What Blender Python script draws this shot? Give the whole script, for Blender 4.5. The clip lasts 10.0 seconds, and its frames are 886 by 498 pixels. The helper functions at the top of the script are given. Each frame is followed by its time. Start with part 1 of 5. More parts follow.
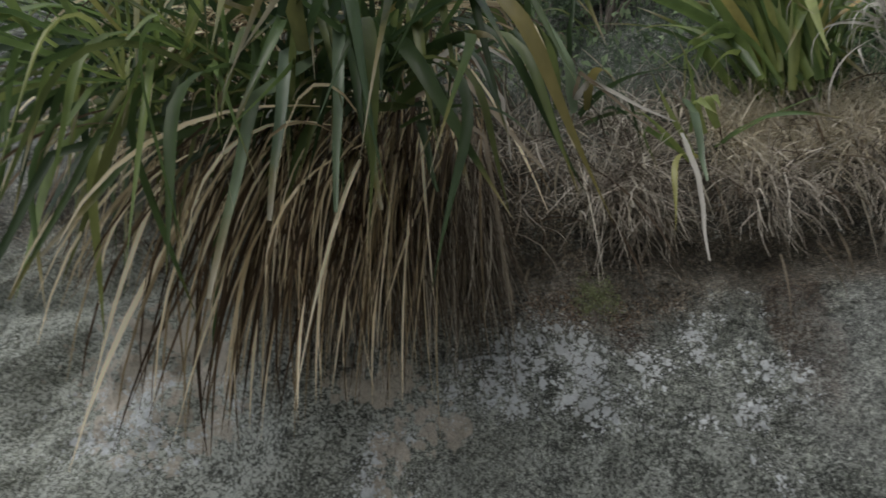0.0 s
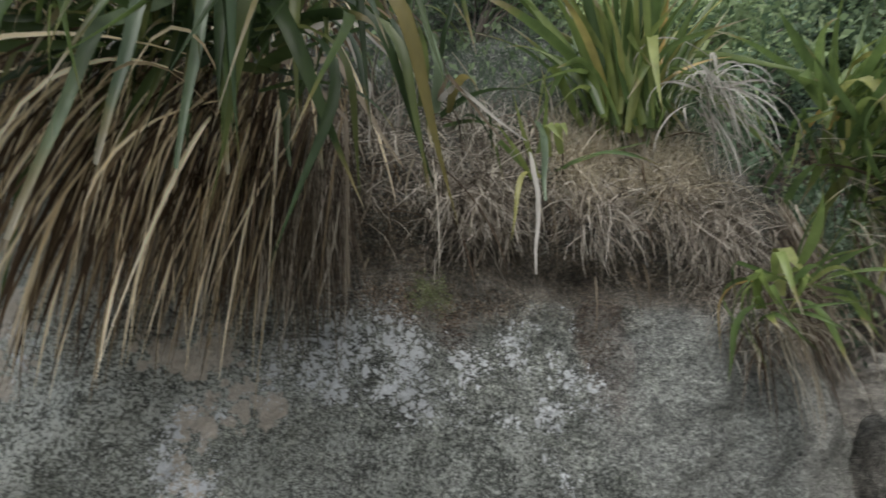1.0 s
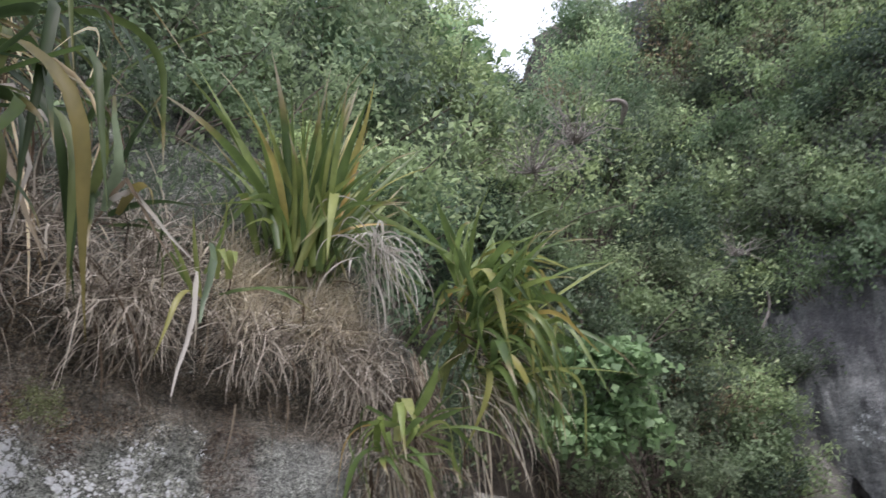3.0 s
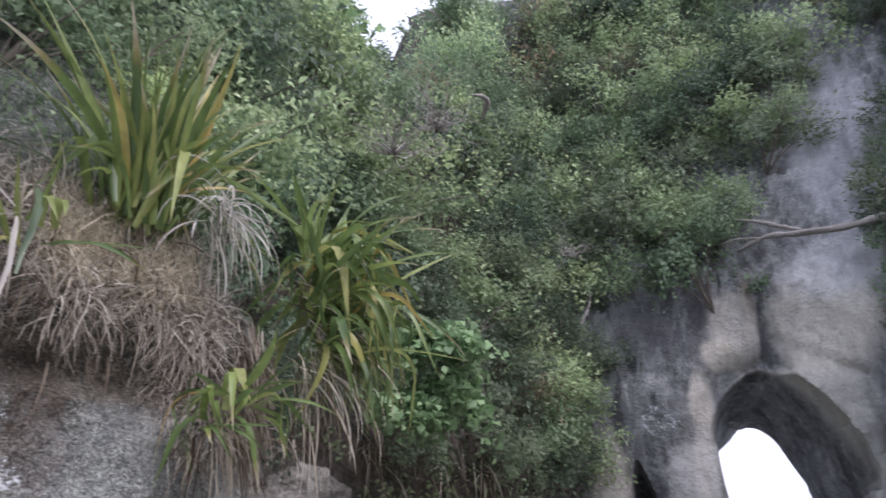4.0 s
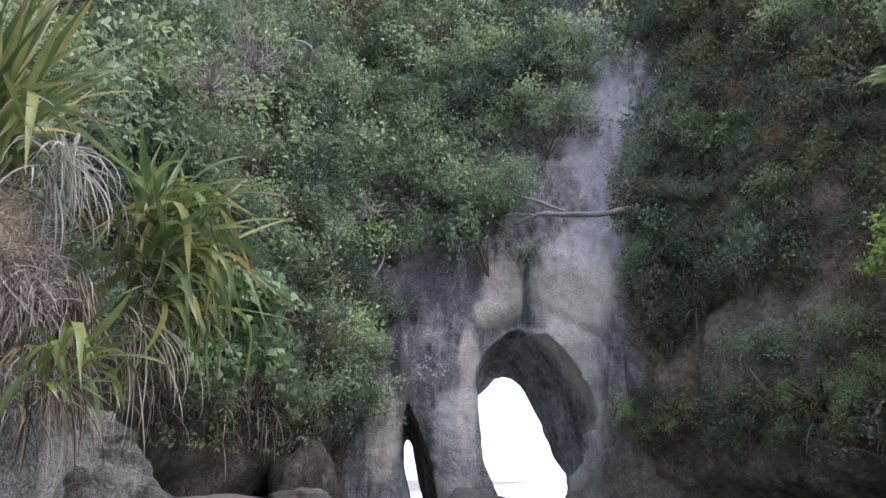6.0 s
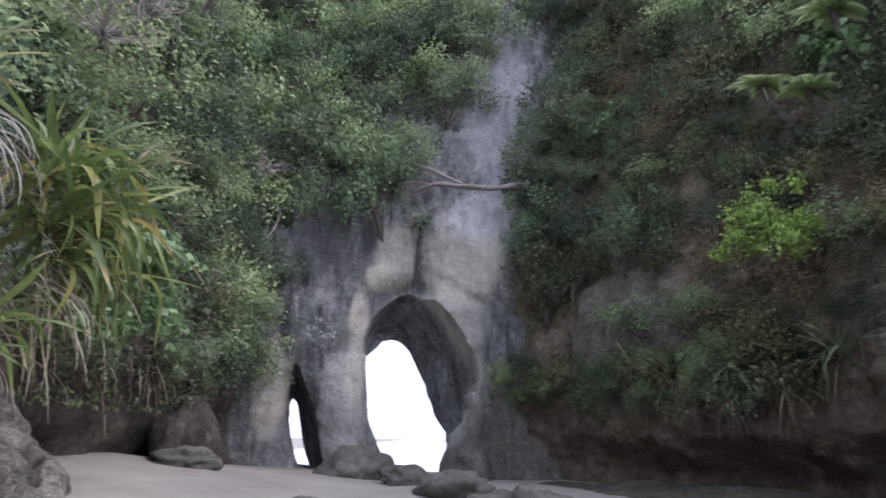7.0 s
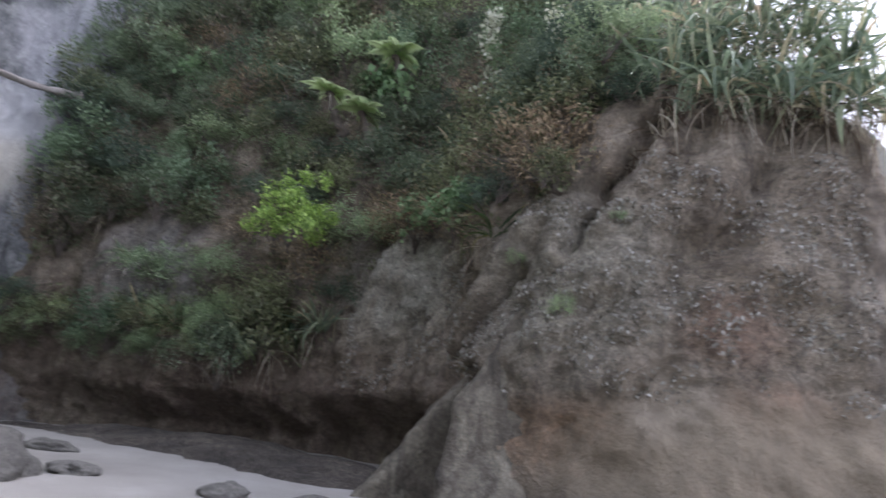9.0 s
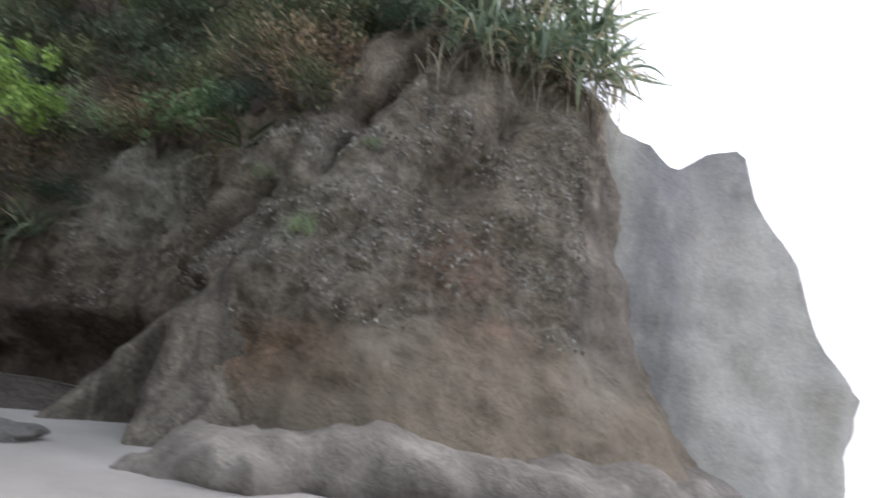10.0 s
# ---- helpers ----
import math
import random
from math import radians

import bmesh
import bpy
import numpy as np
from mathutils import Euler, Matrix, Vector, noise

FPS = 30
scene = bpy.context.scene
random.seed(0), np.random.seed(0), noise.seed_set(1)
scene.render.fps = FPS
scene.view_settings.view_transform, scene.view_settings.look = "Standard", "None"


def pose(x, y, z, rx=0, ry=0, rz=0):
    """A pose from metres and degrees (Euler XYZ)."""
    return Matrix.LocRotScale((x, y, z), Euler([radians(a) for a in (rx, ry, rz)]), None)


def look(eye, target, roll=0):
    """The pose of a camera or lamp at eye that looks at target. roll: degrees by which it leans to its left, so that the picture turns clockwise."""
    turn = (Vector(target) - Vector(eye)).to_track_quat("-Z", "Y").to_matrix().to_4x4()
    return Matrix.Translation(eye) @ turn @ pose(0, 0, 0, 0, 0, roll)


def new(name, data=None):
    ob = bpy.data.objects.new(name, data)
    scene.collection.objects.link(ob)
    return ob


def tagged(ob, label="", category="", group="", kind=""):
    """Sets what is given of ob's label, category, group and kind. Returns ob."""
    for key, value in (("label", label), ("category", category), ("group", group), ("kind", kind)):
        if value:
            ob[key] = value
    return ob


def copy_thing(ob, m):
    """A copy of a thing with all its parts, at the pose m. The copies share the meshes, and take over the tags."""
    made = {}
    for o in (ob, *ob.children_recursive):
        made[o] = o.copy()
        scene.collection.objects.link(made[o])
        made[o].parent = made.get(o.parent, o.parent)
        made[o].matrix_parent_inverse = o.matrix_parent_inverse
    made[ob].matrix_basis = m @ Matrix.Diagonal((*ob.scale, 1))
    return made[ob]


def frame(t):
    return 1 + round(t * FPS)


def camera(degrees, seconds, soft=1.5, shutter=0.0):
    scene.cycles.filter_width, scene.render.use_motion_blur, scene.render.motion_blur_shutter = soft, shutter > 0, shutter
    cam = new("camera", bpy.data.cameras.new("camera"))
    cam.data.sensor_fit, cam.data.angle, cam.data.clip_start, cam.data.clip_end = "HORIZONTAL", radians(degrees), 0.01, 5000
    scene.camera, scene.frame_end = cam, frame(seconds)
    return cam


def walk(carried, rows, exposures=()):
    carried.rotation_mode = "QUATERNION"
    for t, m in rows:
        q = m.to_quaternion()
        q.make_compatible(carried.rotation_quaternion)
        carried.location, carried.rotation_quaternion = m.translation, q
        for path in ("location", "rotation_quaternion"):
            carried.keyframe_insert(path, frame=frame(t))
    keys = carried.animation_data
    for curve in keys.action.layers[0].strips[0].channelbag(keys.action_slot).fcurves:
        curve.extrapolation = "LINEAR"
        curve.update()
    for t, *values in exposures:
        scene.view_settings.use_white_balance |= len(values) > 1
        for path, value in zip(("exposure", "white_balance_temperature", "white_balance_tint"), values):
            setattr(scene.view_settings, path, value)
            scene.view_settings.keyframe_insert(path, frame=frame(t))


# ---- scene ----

# ---------------------------------------------------------------- camera
cam = camera(70.5, 10.0, soft=1.45, shutter=0.35)
PATH = [
    (0, (0.013, 0.007, 1.555), (0.013, 1.918, 2.143), -3.08),
    (0.5, (-0.001, 0.007, 1.542), (0.233, 1.913, 2.100), -1.80),
    (1, (-0.016, -0.002, 1.567), (0.494, 1.857, 2.102), 1.40),
    (1.5, (0.053, -0.070, 1.566), (0.879, 1.671, 2.101), 0.84),
    (2, (0.064, -0.150, 1.583), (1.201, 1.385, 2.175), 1.37),
    (2.5, (0.038, -0.199, 1.618), (1.255, 1.192, 2.381), 1.98),
    (2.7, (0.021, -0.233, 1.624), (1.238, 1.114, 2.463), 2.02),
    (3.8, (-0.128, -0.402, 1.595), (1.383, 0.584, 2.458), 2.81),
    (4, (-0.132, -0.380, 1.615), (1.442, 0.524, 2.454), 2.57),
    (4.5, (-0.179, -0.319, 1.625), (1.537, 0.319, 2.429), 1.01),
    (5, (-0.346, -0.253, 1.613), (1.468, 0.187, 2.329), -0.85),
    (5.2, (-0.429, -0.224, 1.610), (1.417, 0.137, 2.292), -0.85),
    (6.3, (-1.006, -0.145, 1.653), (0.852, 0.105, 2.350), 1.06),
    (6.5, (-1.109, -0.129, 1.647), (0.767, 0.043, 2.320), 0.33),
    (7, (-1.325, -0.052, 1.657), (0.588, -0.113, 2.237), 0.61),
    (7.5, (-1.492, -0.041, 1.648), (0.381, -0.390, 2.257), 3.33),
    (8, (-1.835, -0.129, 1.600), (-0.040, -0.801, 2.168), 5.44),
    (8.5, (-2.073, -0.309, 1.510), (-0.412, -1.263, 2.088), 5.66),
    (9, (-2.135, -0.402, 1.439), (-0.702, -1.691, 1.974), 5.20),
    (9.5, (-2.190, -0.711, 1.405), (-0.980, -2.213, 1.932), 6.34),
    (10, (-2.412, -1.069, 1.292), (-1.512, -2.805, 1.713), 6.75),
]
EXPOSURES = [(0.0, 0.12, 6500, 12), (1.0, 0.6, 6500, 13), (2.0, 0.8, 6400, 18), (2.7, 0.95, 6400, 20), (4.5, 1.04, 6000, 28), (7.0, 1.0, 6080, 27), (8.0, 0.9, 6140, 25), (9.0, 1.4, 6080, 26), (9.5, 1.35, 6200, 20), (10.0, 1.2, 6350, 20)]
walk(cam, [(t, look(eye, target, roll)) for t, eye, target, roll in PATH], EXPOSURES)

# ---------------------------------------------------------------- world and sun
world = bpy.data.worlds.new("overcast_sky")
scene.world = world
world.use_nodes = True
wn, wl = world.node_tree.nodes, world.node_tree.links
wn.clear()
sky = wn.new("ShaderNodeTexSky")
sky.sky_type, sky.sun_disc = "NISHITA", False
sky.sun_elevation, sky.sun_rotation = radians(48), radians(200)
sky.air_density, sky.dust_density = 1.0, 4.0
sky_dim = wn.new("ShaderNodeVectorMath")
sky_dim.operation = "SCALE"
sky_dim.inputs["Scale"].default_value = 0.10
cloud = wn.new("ShaderNodeMix")
cloud.data_type = "RGBA"
cloud.inputs["Factor"].default_value = 0.82
cloud.inputs[7].default_value = (0.78, 0.85, 0.93, 1)
bg = wn.new("ShaderNodeBackground")
bg.inputs["Strength"].default_value = 1.0
wout = wn.new("ShaderNodeOutputWorld")
wl.new(sky.outputs[0], sky_dim.inputs[0])
wl.new(sky_dim.outputs[0], cloud.inputs[6])
wl.new(cloud.outputs[2], bg.inputs["Color"])
wl.new(bg.outputs[0], wout.inputs["Surface"])

sun = new("sun", bpy.data.lights.new("sun", "SUN"))
sun.data.energy, sun.data.angle, sun.data.color = 1.5, radians(35), (1.0, 0.97, 0.93)
sun.matrix_world = look((0, 0, 30), (0 + 20 * math.sin(radians(20)), 20 * math.cos(radians(20)), 30 - 22))

# ---------------------------------------------------------------- materials


class Nodes:
    """A small builder for node materials."""

    def __init__(self, name, rough=0.8):
        self.mat = bpy.data.materials.new(name)
        self.mat.use_nodes = True
        self.n, self.l = self.mat.node_tree.nodes, self.mat.node_tree.links
        self.bsdf = self.n["Principled BSDF"]
        self.bsdf.inputs["Roughness"].default_value = rough
        self.pos = self.n.new("ShaderNodeNewGeometry").outputs["Position"]

    def put(self, socket, value):
        if isinstance(value, bpy.types.NodeSocket):
            self.l.new(value, socket)
        else:
            socket.default_value = value

    def noise(self, scale, detail=5, rough=0.6, stretch=(1, 1, 1), vec=None, warp=0.0):
        m = self.n.new("ShaderNodeMapping")
        self.put(m.inputs["Vector"], vec or self.pos)
        m.inputs["Scale"].default_value = stretch
        t = self.n.new("ShaderNodeTexNoise")
        self.put(t.inputs["Vector"], m.outputs[0])
        t.inputs["Scale"].default_value, t.inputs["Detail"].default_value = scale, detail
        t.inputs["Roughness"].default_value, t.inputs["Distortion"].default_value = rough, warp
        return t.outputs[0]

    def cells(self, scale, stretch=(1, 1, 1), feature="F1"):
        m = self.n.new("ShaderNodeMapping")
        self.put(m.inputs["Vector"], self.pos)
        m.inputs["Scale"].default_value = stretch
        t = self.n.new("ShaderNodeTexVoronoi")
        t.feature = feature
        self.put(t.inputs["Vector"], m.outputs[0])
        t.inputs["Scale"].default_value = scale
        return t.outputs["Distance"]

    def blotches(self, scale, cover, most):
        """Crusty round patches of many sizes; cover says how thickly they grow."""
        wob = self.n.new("ShaderNodeTexNoise")
        self.put(wob.inputs["Vector"], self.pos)
        wob.inputs["Scale"].default_value, wob.inputs["Detail"].default_value = scale * 2.2, 4
        add = self.n.new("ShaderNodeVectorMath")
        add.operation = "MULTIPLY_ADD"
        self.put(add.inputs[0], wob.outputs["Color"])
        add.inputs[1].default_value = (0.9 / scale,) * 3
        self.put(add.inputs[2], self.pos)
        t = self.n.new("ShaderNodeTexVoronoi")
        self.put(t.inputs["Vector"], add.outputs[0])
        t.inputs["Scale"].default_value = scale
        split = self.n.new("ShaderNodeSeparateColor")
        self.put(split.inputs[0], t.outputs["Color"])
        reach = self.math("MULTIPLY", self.math("MULTIPLY", split.outputs[0], cover), most)
        return self.step(self.math("SUBTRACT", t.outputs["Distance"], reach), -0.1, 0.02, 1.0, 0.0)

    def step(self, value, lo, hi, a=0.0, b=1.0):
        r = self.n.new("ShaderNodeMapRange")
        r.interpolation_type = "SMOOTHSTEP"
        self.put(r.inputs[0], value)
        for i, v in enumerate((lo, hi, a, b)):
            r.inputs[i + 1].default_value = v
        return r.outputs[0]

    def math(self, op, a, b=0.0):
        m = self.n.new("ShaderNodeMath")
        m.operation = op
        m.use_clamp = op == "MULTIPLY"
        self.put(m.inputs[0], a)
        self.put(m.inputs[1], b)
        return m.outputs[0]

    def mix(self, fac, a, b, mode="MIX"):
        m = self.n.new("ShaderNodeMix")
        m.data_type, m.blend_type = "RGBA", mode
        self.put(m.inputs["Factor"], fac)
        for s, v in ((m.inputs[6], a), (m.inputs[7], b)):
            self.put(s, (*v, 1) if isinstance(v, tuple) else v)
        return m.outputs[2]

    def blob(self, centre, size, soft=0.5):
        """1 inside an ellipsoid round centre, 0 outside."""
        s = self.n.new("ShaderNodeVectorMath")
        s.operation = "SUBTRACT"
        self.put(s.inputs[0], self.pos)
        s.inputs[1].default_value = centre
        d = self.n.new("ShaderNodeVectorMath")
        d.operation = "DIVIDE"
        self.put(d.inputs[0], s.outputs[0])
        d.inputs[1].default_value = size
        k = self.n.new("ShaderNodeVectorMath")
        k.operation = "LENGTH"
        self.put(k.inputs[0], d.outputs[0])
        return self.step(k.outputs["Value"], 1 - soft, 1 + soft, 1.0, 0.0)

    def random(self):
        return self.n.new("ShaderNodeObjectInfo").outputs["Random"]

    def island(self):
        return self.n.new("ShaderNodeNewGeometry").outputs["Random Per Island"]

    def ramp(self, fac, stops):
        r = self.n.new("ShaderNodeValToRGB")
        self.put(r.inputs[0], fac)
        e = r.color_ramp.elements
        while len(e) < len(stops):
            e.new(0.5)
        for el, (p, c) in zip(e, stops):
            el.position, el.color = p, (*c, 1)
        return r.outputs[0]

    def bump(self, height, strength, distance=0.02, chain=None):
        b = self.n.new("ShaderNodeBump")
        self.put(b.inputs["Height"], height)
        b.inputs["Strength"].default_value, b.inputs["Distance"].default_value = strength, distance
        if chain:
            self.put(b.inputs["Normal"], chain)
        return b.outputs[0]

    def done(self, colour, normal=None, rough=None):
        self.put(self.bsdf.inputs["Base Color"], (*colour, 1) if isinstance(colour, tuple) else colour)
        if normal:
            self.put(self.bsdf.inputs["Normal"], normal)
        if rough is not None:
            self.put(self.bsdf.inputs["Roughness"], rough)
        return self.mat


def rock_material(name, dark, mid, pale, streak=0.5, pebble=0.5, lichen=(), stains_shade=(), lichen_size=24.0, white=0.92, grain=1.0, veils=(), speckle=(), flakes=()):
    """Weathered tuff: grain, pebbles, vertical streaks, patches of white lichen, coloured staining and painted-in
    shade.
    """
    m = Nodes(name, 0.92)
    broad = m.noise(0.9, 6, 0.65)
    fine = m.noise(14, 8, 0.7)
    grit = m.noise(70, 4, 0.7)
    blotch = m.noise(4.5, 7, 0.72, warp=0.5)
    col = m.ramp(broad, [(0.3, dark), (0.5, mid), (0.72, pale)])
    runs = m.noise(2.2, 5, 0.6, (1, 1, 0.16), warp=0.4)
    col = m.mix(m.math("MULTIPLY", m.step(runs, 0.42, 0.68), streak), col, tuple(0.45 * c for c in dark))
    runs2 = m.noise(3.1, 5, 0.6, (1.3, 1.3, 0.13), warp=0.3)
    col = m.mix(m.math("MULTIPLY", m.step(runs2, 0.55, 0.75), streak * 0.8), col, pale)
    for centre, size, colour, strength in stains_shade:
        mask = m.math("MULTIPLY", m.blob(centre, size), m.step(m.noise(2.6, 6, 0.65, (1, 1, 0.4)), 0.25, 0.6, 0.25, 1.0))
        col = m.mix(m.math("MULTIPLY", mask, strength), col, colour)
    col = m.mix(0.3 * min(1.0, 3 * grain) + 0.65 * grain, col, m.ramp(fine, [(0.32, (0.2, 0.2, 0.2)), (0.5, (0.48, 0.48, 0.47)), (0.68, (0.82, 0.81, 0.78))]), "OVERLAY")
    col = m.mix(0.8 * grain, col, m.ramp(m.noise(34, 6, 0.75), [(0.34, (0.2, 0.2, 0.2)), (0.66, (0.8, 0.8, 0.78))]), "OVERLAY")
    col = m.mix(m.math("MULTIPLY", m.step(blotch, 0.52, 0.4), 0.15 * min(1.0, 3 * grain) + 0.45 * grain), col, tuple(0.5 * c for c in dark))
    col = m.mix(m.math("MULTIPLY", m.step(blotch, 0.56, 0.68), 0.1 * min(1.0, 3 * grain) + 0.4 * grain), col, pale)
    stones = m.step(m.cells(26), 0.1, 0.5, 1.0, 0.0)
    pick = m.step(m.noise(9, 3), 0.48, 0.6)
    col = m.mix(m.math("MULTIPLY", m.math("MULTIPLY", stones, pick), pebble), col, pale)
    col = m.mix(1.3 * max(0.0, grain - 0.3), col, m.ramp(m.noise(105, 3, 0.8), [(0.40, (0.12, 0.12, 0.12)), (0.5, (0.45, 0.45, 0.45)), (0.6, (0.9, 0.9, 0.88))]), "OVERLAY")
    col = m.mix(m.math("MULTIPLY", m.step(m.noise(80, 4, 0.7), 0.57, 0.63), 0.8 * max(0.0, grain - 0.3)), col, tuple(min(1, 1.35 * c) for c in pale))
    speck = m.step(m.noise(45, 4, 0.65), 0.56, 0.66)
    col = m.mix(m.math("MULTIPLY", speck, 0.45 * pebble), col, tuple(min(1, 1.5 * c) for c in pale))
    col = m.mix(m.math("MULTIPLY", m.step(grit, 0.5, 0.3), 0.5 * grain), col, tuple(0.4 * c for c in dark))
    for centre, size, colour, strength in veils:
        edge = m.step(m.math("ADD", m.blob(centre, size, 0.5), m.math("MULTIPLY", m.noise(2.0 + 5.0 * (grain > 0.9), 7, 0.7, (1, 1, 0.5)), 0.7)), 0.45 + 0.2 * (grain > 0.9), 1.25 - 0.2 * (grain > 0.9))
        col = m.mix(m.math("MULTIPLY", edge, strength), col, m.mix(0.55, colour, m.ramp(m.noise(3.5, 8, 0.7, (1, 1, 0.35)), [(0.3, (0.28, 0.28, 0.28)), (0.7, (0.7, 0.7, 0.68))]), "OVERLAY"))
    if veils and grain > 0.9:
        col = m.mix(0.85, col, m.ramp(m.noise(30, 6, 0.75), [(0.36, (0.18, 0.18, 0.18)), (0.64, (0.8, 0.8, 0.78))]), "OVERLAY")
        col = m.mix(0.8, col, m.ramp(m.noise(85, 4, 0.8, (1, 1, 1.5)), [(0.38, (0.1, 0.1, 0.1)), (0.5, (0.47, 0.47, 0.46)), (0.62, (0.92, 0.92, 0.9))]), "OVERLAY")
        pits = m.step(m.math("ADD", m.noise(44, 6, 0.75), m.math("MULTIPLY", m.noise(6, 5, 0.65), 0.4)), 0.63, 0.57)
        col = m.mix(m.math("MULTIPLY", pits, 0.7), col, tuple(0.45 * c for c in dark))
    for centre, size, amount in speckle:
        flecks = m.step(m.math("ADD", m.noise(52, 5, 0.7), m.math("MULTIPLY", m.noise(5, 5, 0.65), 0.45)), 0.73, 0.78)
        col = m.mix(m.math("MULTIPLY", m.math("MULTIPLY", flecks, m.blob(centre, size, 0.6)), amount), col, (0.62, 0.66, 0.605))
    if flakes:
        bare = 0.0
        for centre, size in flakes:
            bare = m.math("MAXIMUM", bare, m.blob(centre, size, 0.5))
        for scale, most in ((7.0, 1.0), (17.0, 0.85)):
            col = m.mix(m.math("MULTIPLY", m.blotches(scale, bare, most), 0.8), col, m.mix(m.noise(25, 6, 0.75), (0.38, 0.34, 0.28), (0.80, 0.74, 0.63)))
    if lichen:
        cover = 0.0
        for centre, size in lichen:
            cover = m.math("MAXIMUM", cover, m.blob(centre, size, 0.45))
        cover = m.math("MULTIPLY", cover, m.step(m.noise(lichen_size * 0.13, 5, 0.7), 0.38, 0.58))
        for scale, most in ((lichen_size * 0.8, 0.72), (lichen_size * 1.7, 0.75), (lichen_size * 3.6, 0.72)):
            col = m.mix(m.math("MULTIPLY", m.blotches(scale, cover, most), white), col, m.mix(m.noise(60, 4, 0.7), (0.62, 0.67, 0.69), (0.86, 0.89, 0.90)))
    soft = min(1.0, 0.3 * min(1.0, 3 * grain) + 0.9 * grain)
    nrm = m.bump(m.noise(1.1, 6, 0.65), 0.8 * soft, 0.4)
    nrm = m.bump(m.noise(3.0, 8, 0.7), 0.9 * soft, 0.16, nrm)
    nrm = m.bump(fine, 0.9 * soft, 0.05, nrm)
    nrm = m.bump(m.noise(38, 5, 0.7), 0.7 * grain, 0.02, nrm)
    nrm = m.bump(stones, 0.5 * pebble, 0.015, nrm)
    return m.done(col, nrm)


def leaf_material(name, stops, rough=0.55, per="island", sheen=0.3, gain=1.0, warm=1.0, cool=1.0, grey=0.0, vary=True, tips=False):
    """Leaves whose colour varies from leaf to leaf; some light comes through. tips: straps dry out from the end."""
    m = Nodes(name, rough)
    pick = m.island() if per == "island" else m.random()
    col = m.ramp(pick, [(p, (gain * warm * k[0], gain * k[1], gain * cool * k[2])) for p, k in stops])
    if per == "island" and vary:
        col = m.mix(0.9, col, m.ramp(m.random(), [(0.0, (0.2, 0.27, 0.26)), (0.35, (0.42, 0.45, 0.42)), (0.7, (0.56, 0.54, 0.44)), (1.0, (0.78, 0.76, 0.6))]), "OVERLAY")
    col = m.mix(0.5, col, m.ramp(m.noise(6, 3), [(0.3, (0.35, 0.35, 0.35)), (0.7, (0.65, 0.65, 0.6))]), "OVERLAY")
    if tips:
        at = m.n.new("ShaderNodeAttribute")
        at.attribute_name = "along"
        along = m.math("ADD", at.outputs["Fac"], m.math("MULTIPLY", m.noise(20, 4), 0.12))
        start = m.math("ADD", m.math("MULTIPLY", m.math("FRACT", m.math("ADD", pick, m.math("ADD", pick, pick))), 0.45), 0.72)
        worn = m.step(m.math("SUBTRACT", along, start), -0.05, 0.1)
        col = m.mix(m.math("MULTIPLY", worn, 0.85), col, m.ramp(m.step(m.math("SUBTRACT", along, start), 0.0, 0.2), [(0.0, (0.21, 0.18, 0.055)), (0.5, (0.31, 0.26, 0.14)), (1.0, (0.43, 0.38, 0.28))]))
        stripe = m.noise(9, 3, 0.6, (1, 1, 0.3))
        col = m.mix(0.45, col, m.ramp(stripe, [(0.35, (0.3, 0.33, 0.33)), (0.65, (0.7, 0.68, 0.62))]), "OVERLAY")
    if grey:
        hs = m.n.new("ShaderNodeHueSaturation")
        hs.inputs["Saturation"].default_value, hs.inputs["Value"].default_value = 1 - grey, 1.25
        m.put(hs.inputs["Color"], col)
        col = hs.outputs[0]
    mat = m.done(col)
    m.bsdf.inputs["Specular IOR Level"].default_value = sheen
    tr = m.n.new("ShaderNodeBsdfTranslucent")
    m.put(tr.inputs["Color"], col)
    mx = m.n.new("ShaderNodeMixShader")
    mx.inputs[0].default_value = 0.42
    out = next(k for k in m.n if k.type == "OUTPUT_MATERIAL")
    m.l.new(m.bsdf.outputs[0], mx.inputs[1])
    m.l.new(tr.outputs[0], mx.inputs[2])
    m.l.new(mx.outputs[0], out.inputs["Surface"])
    return mat


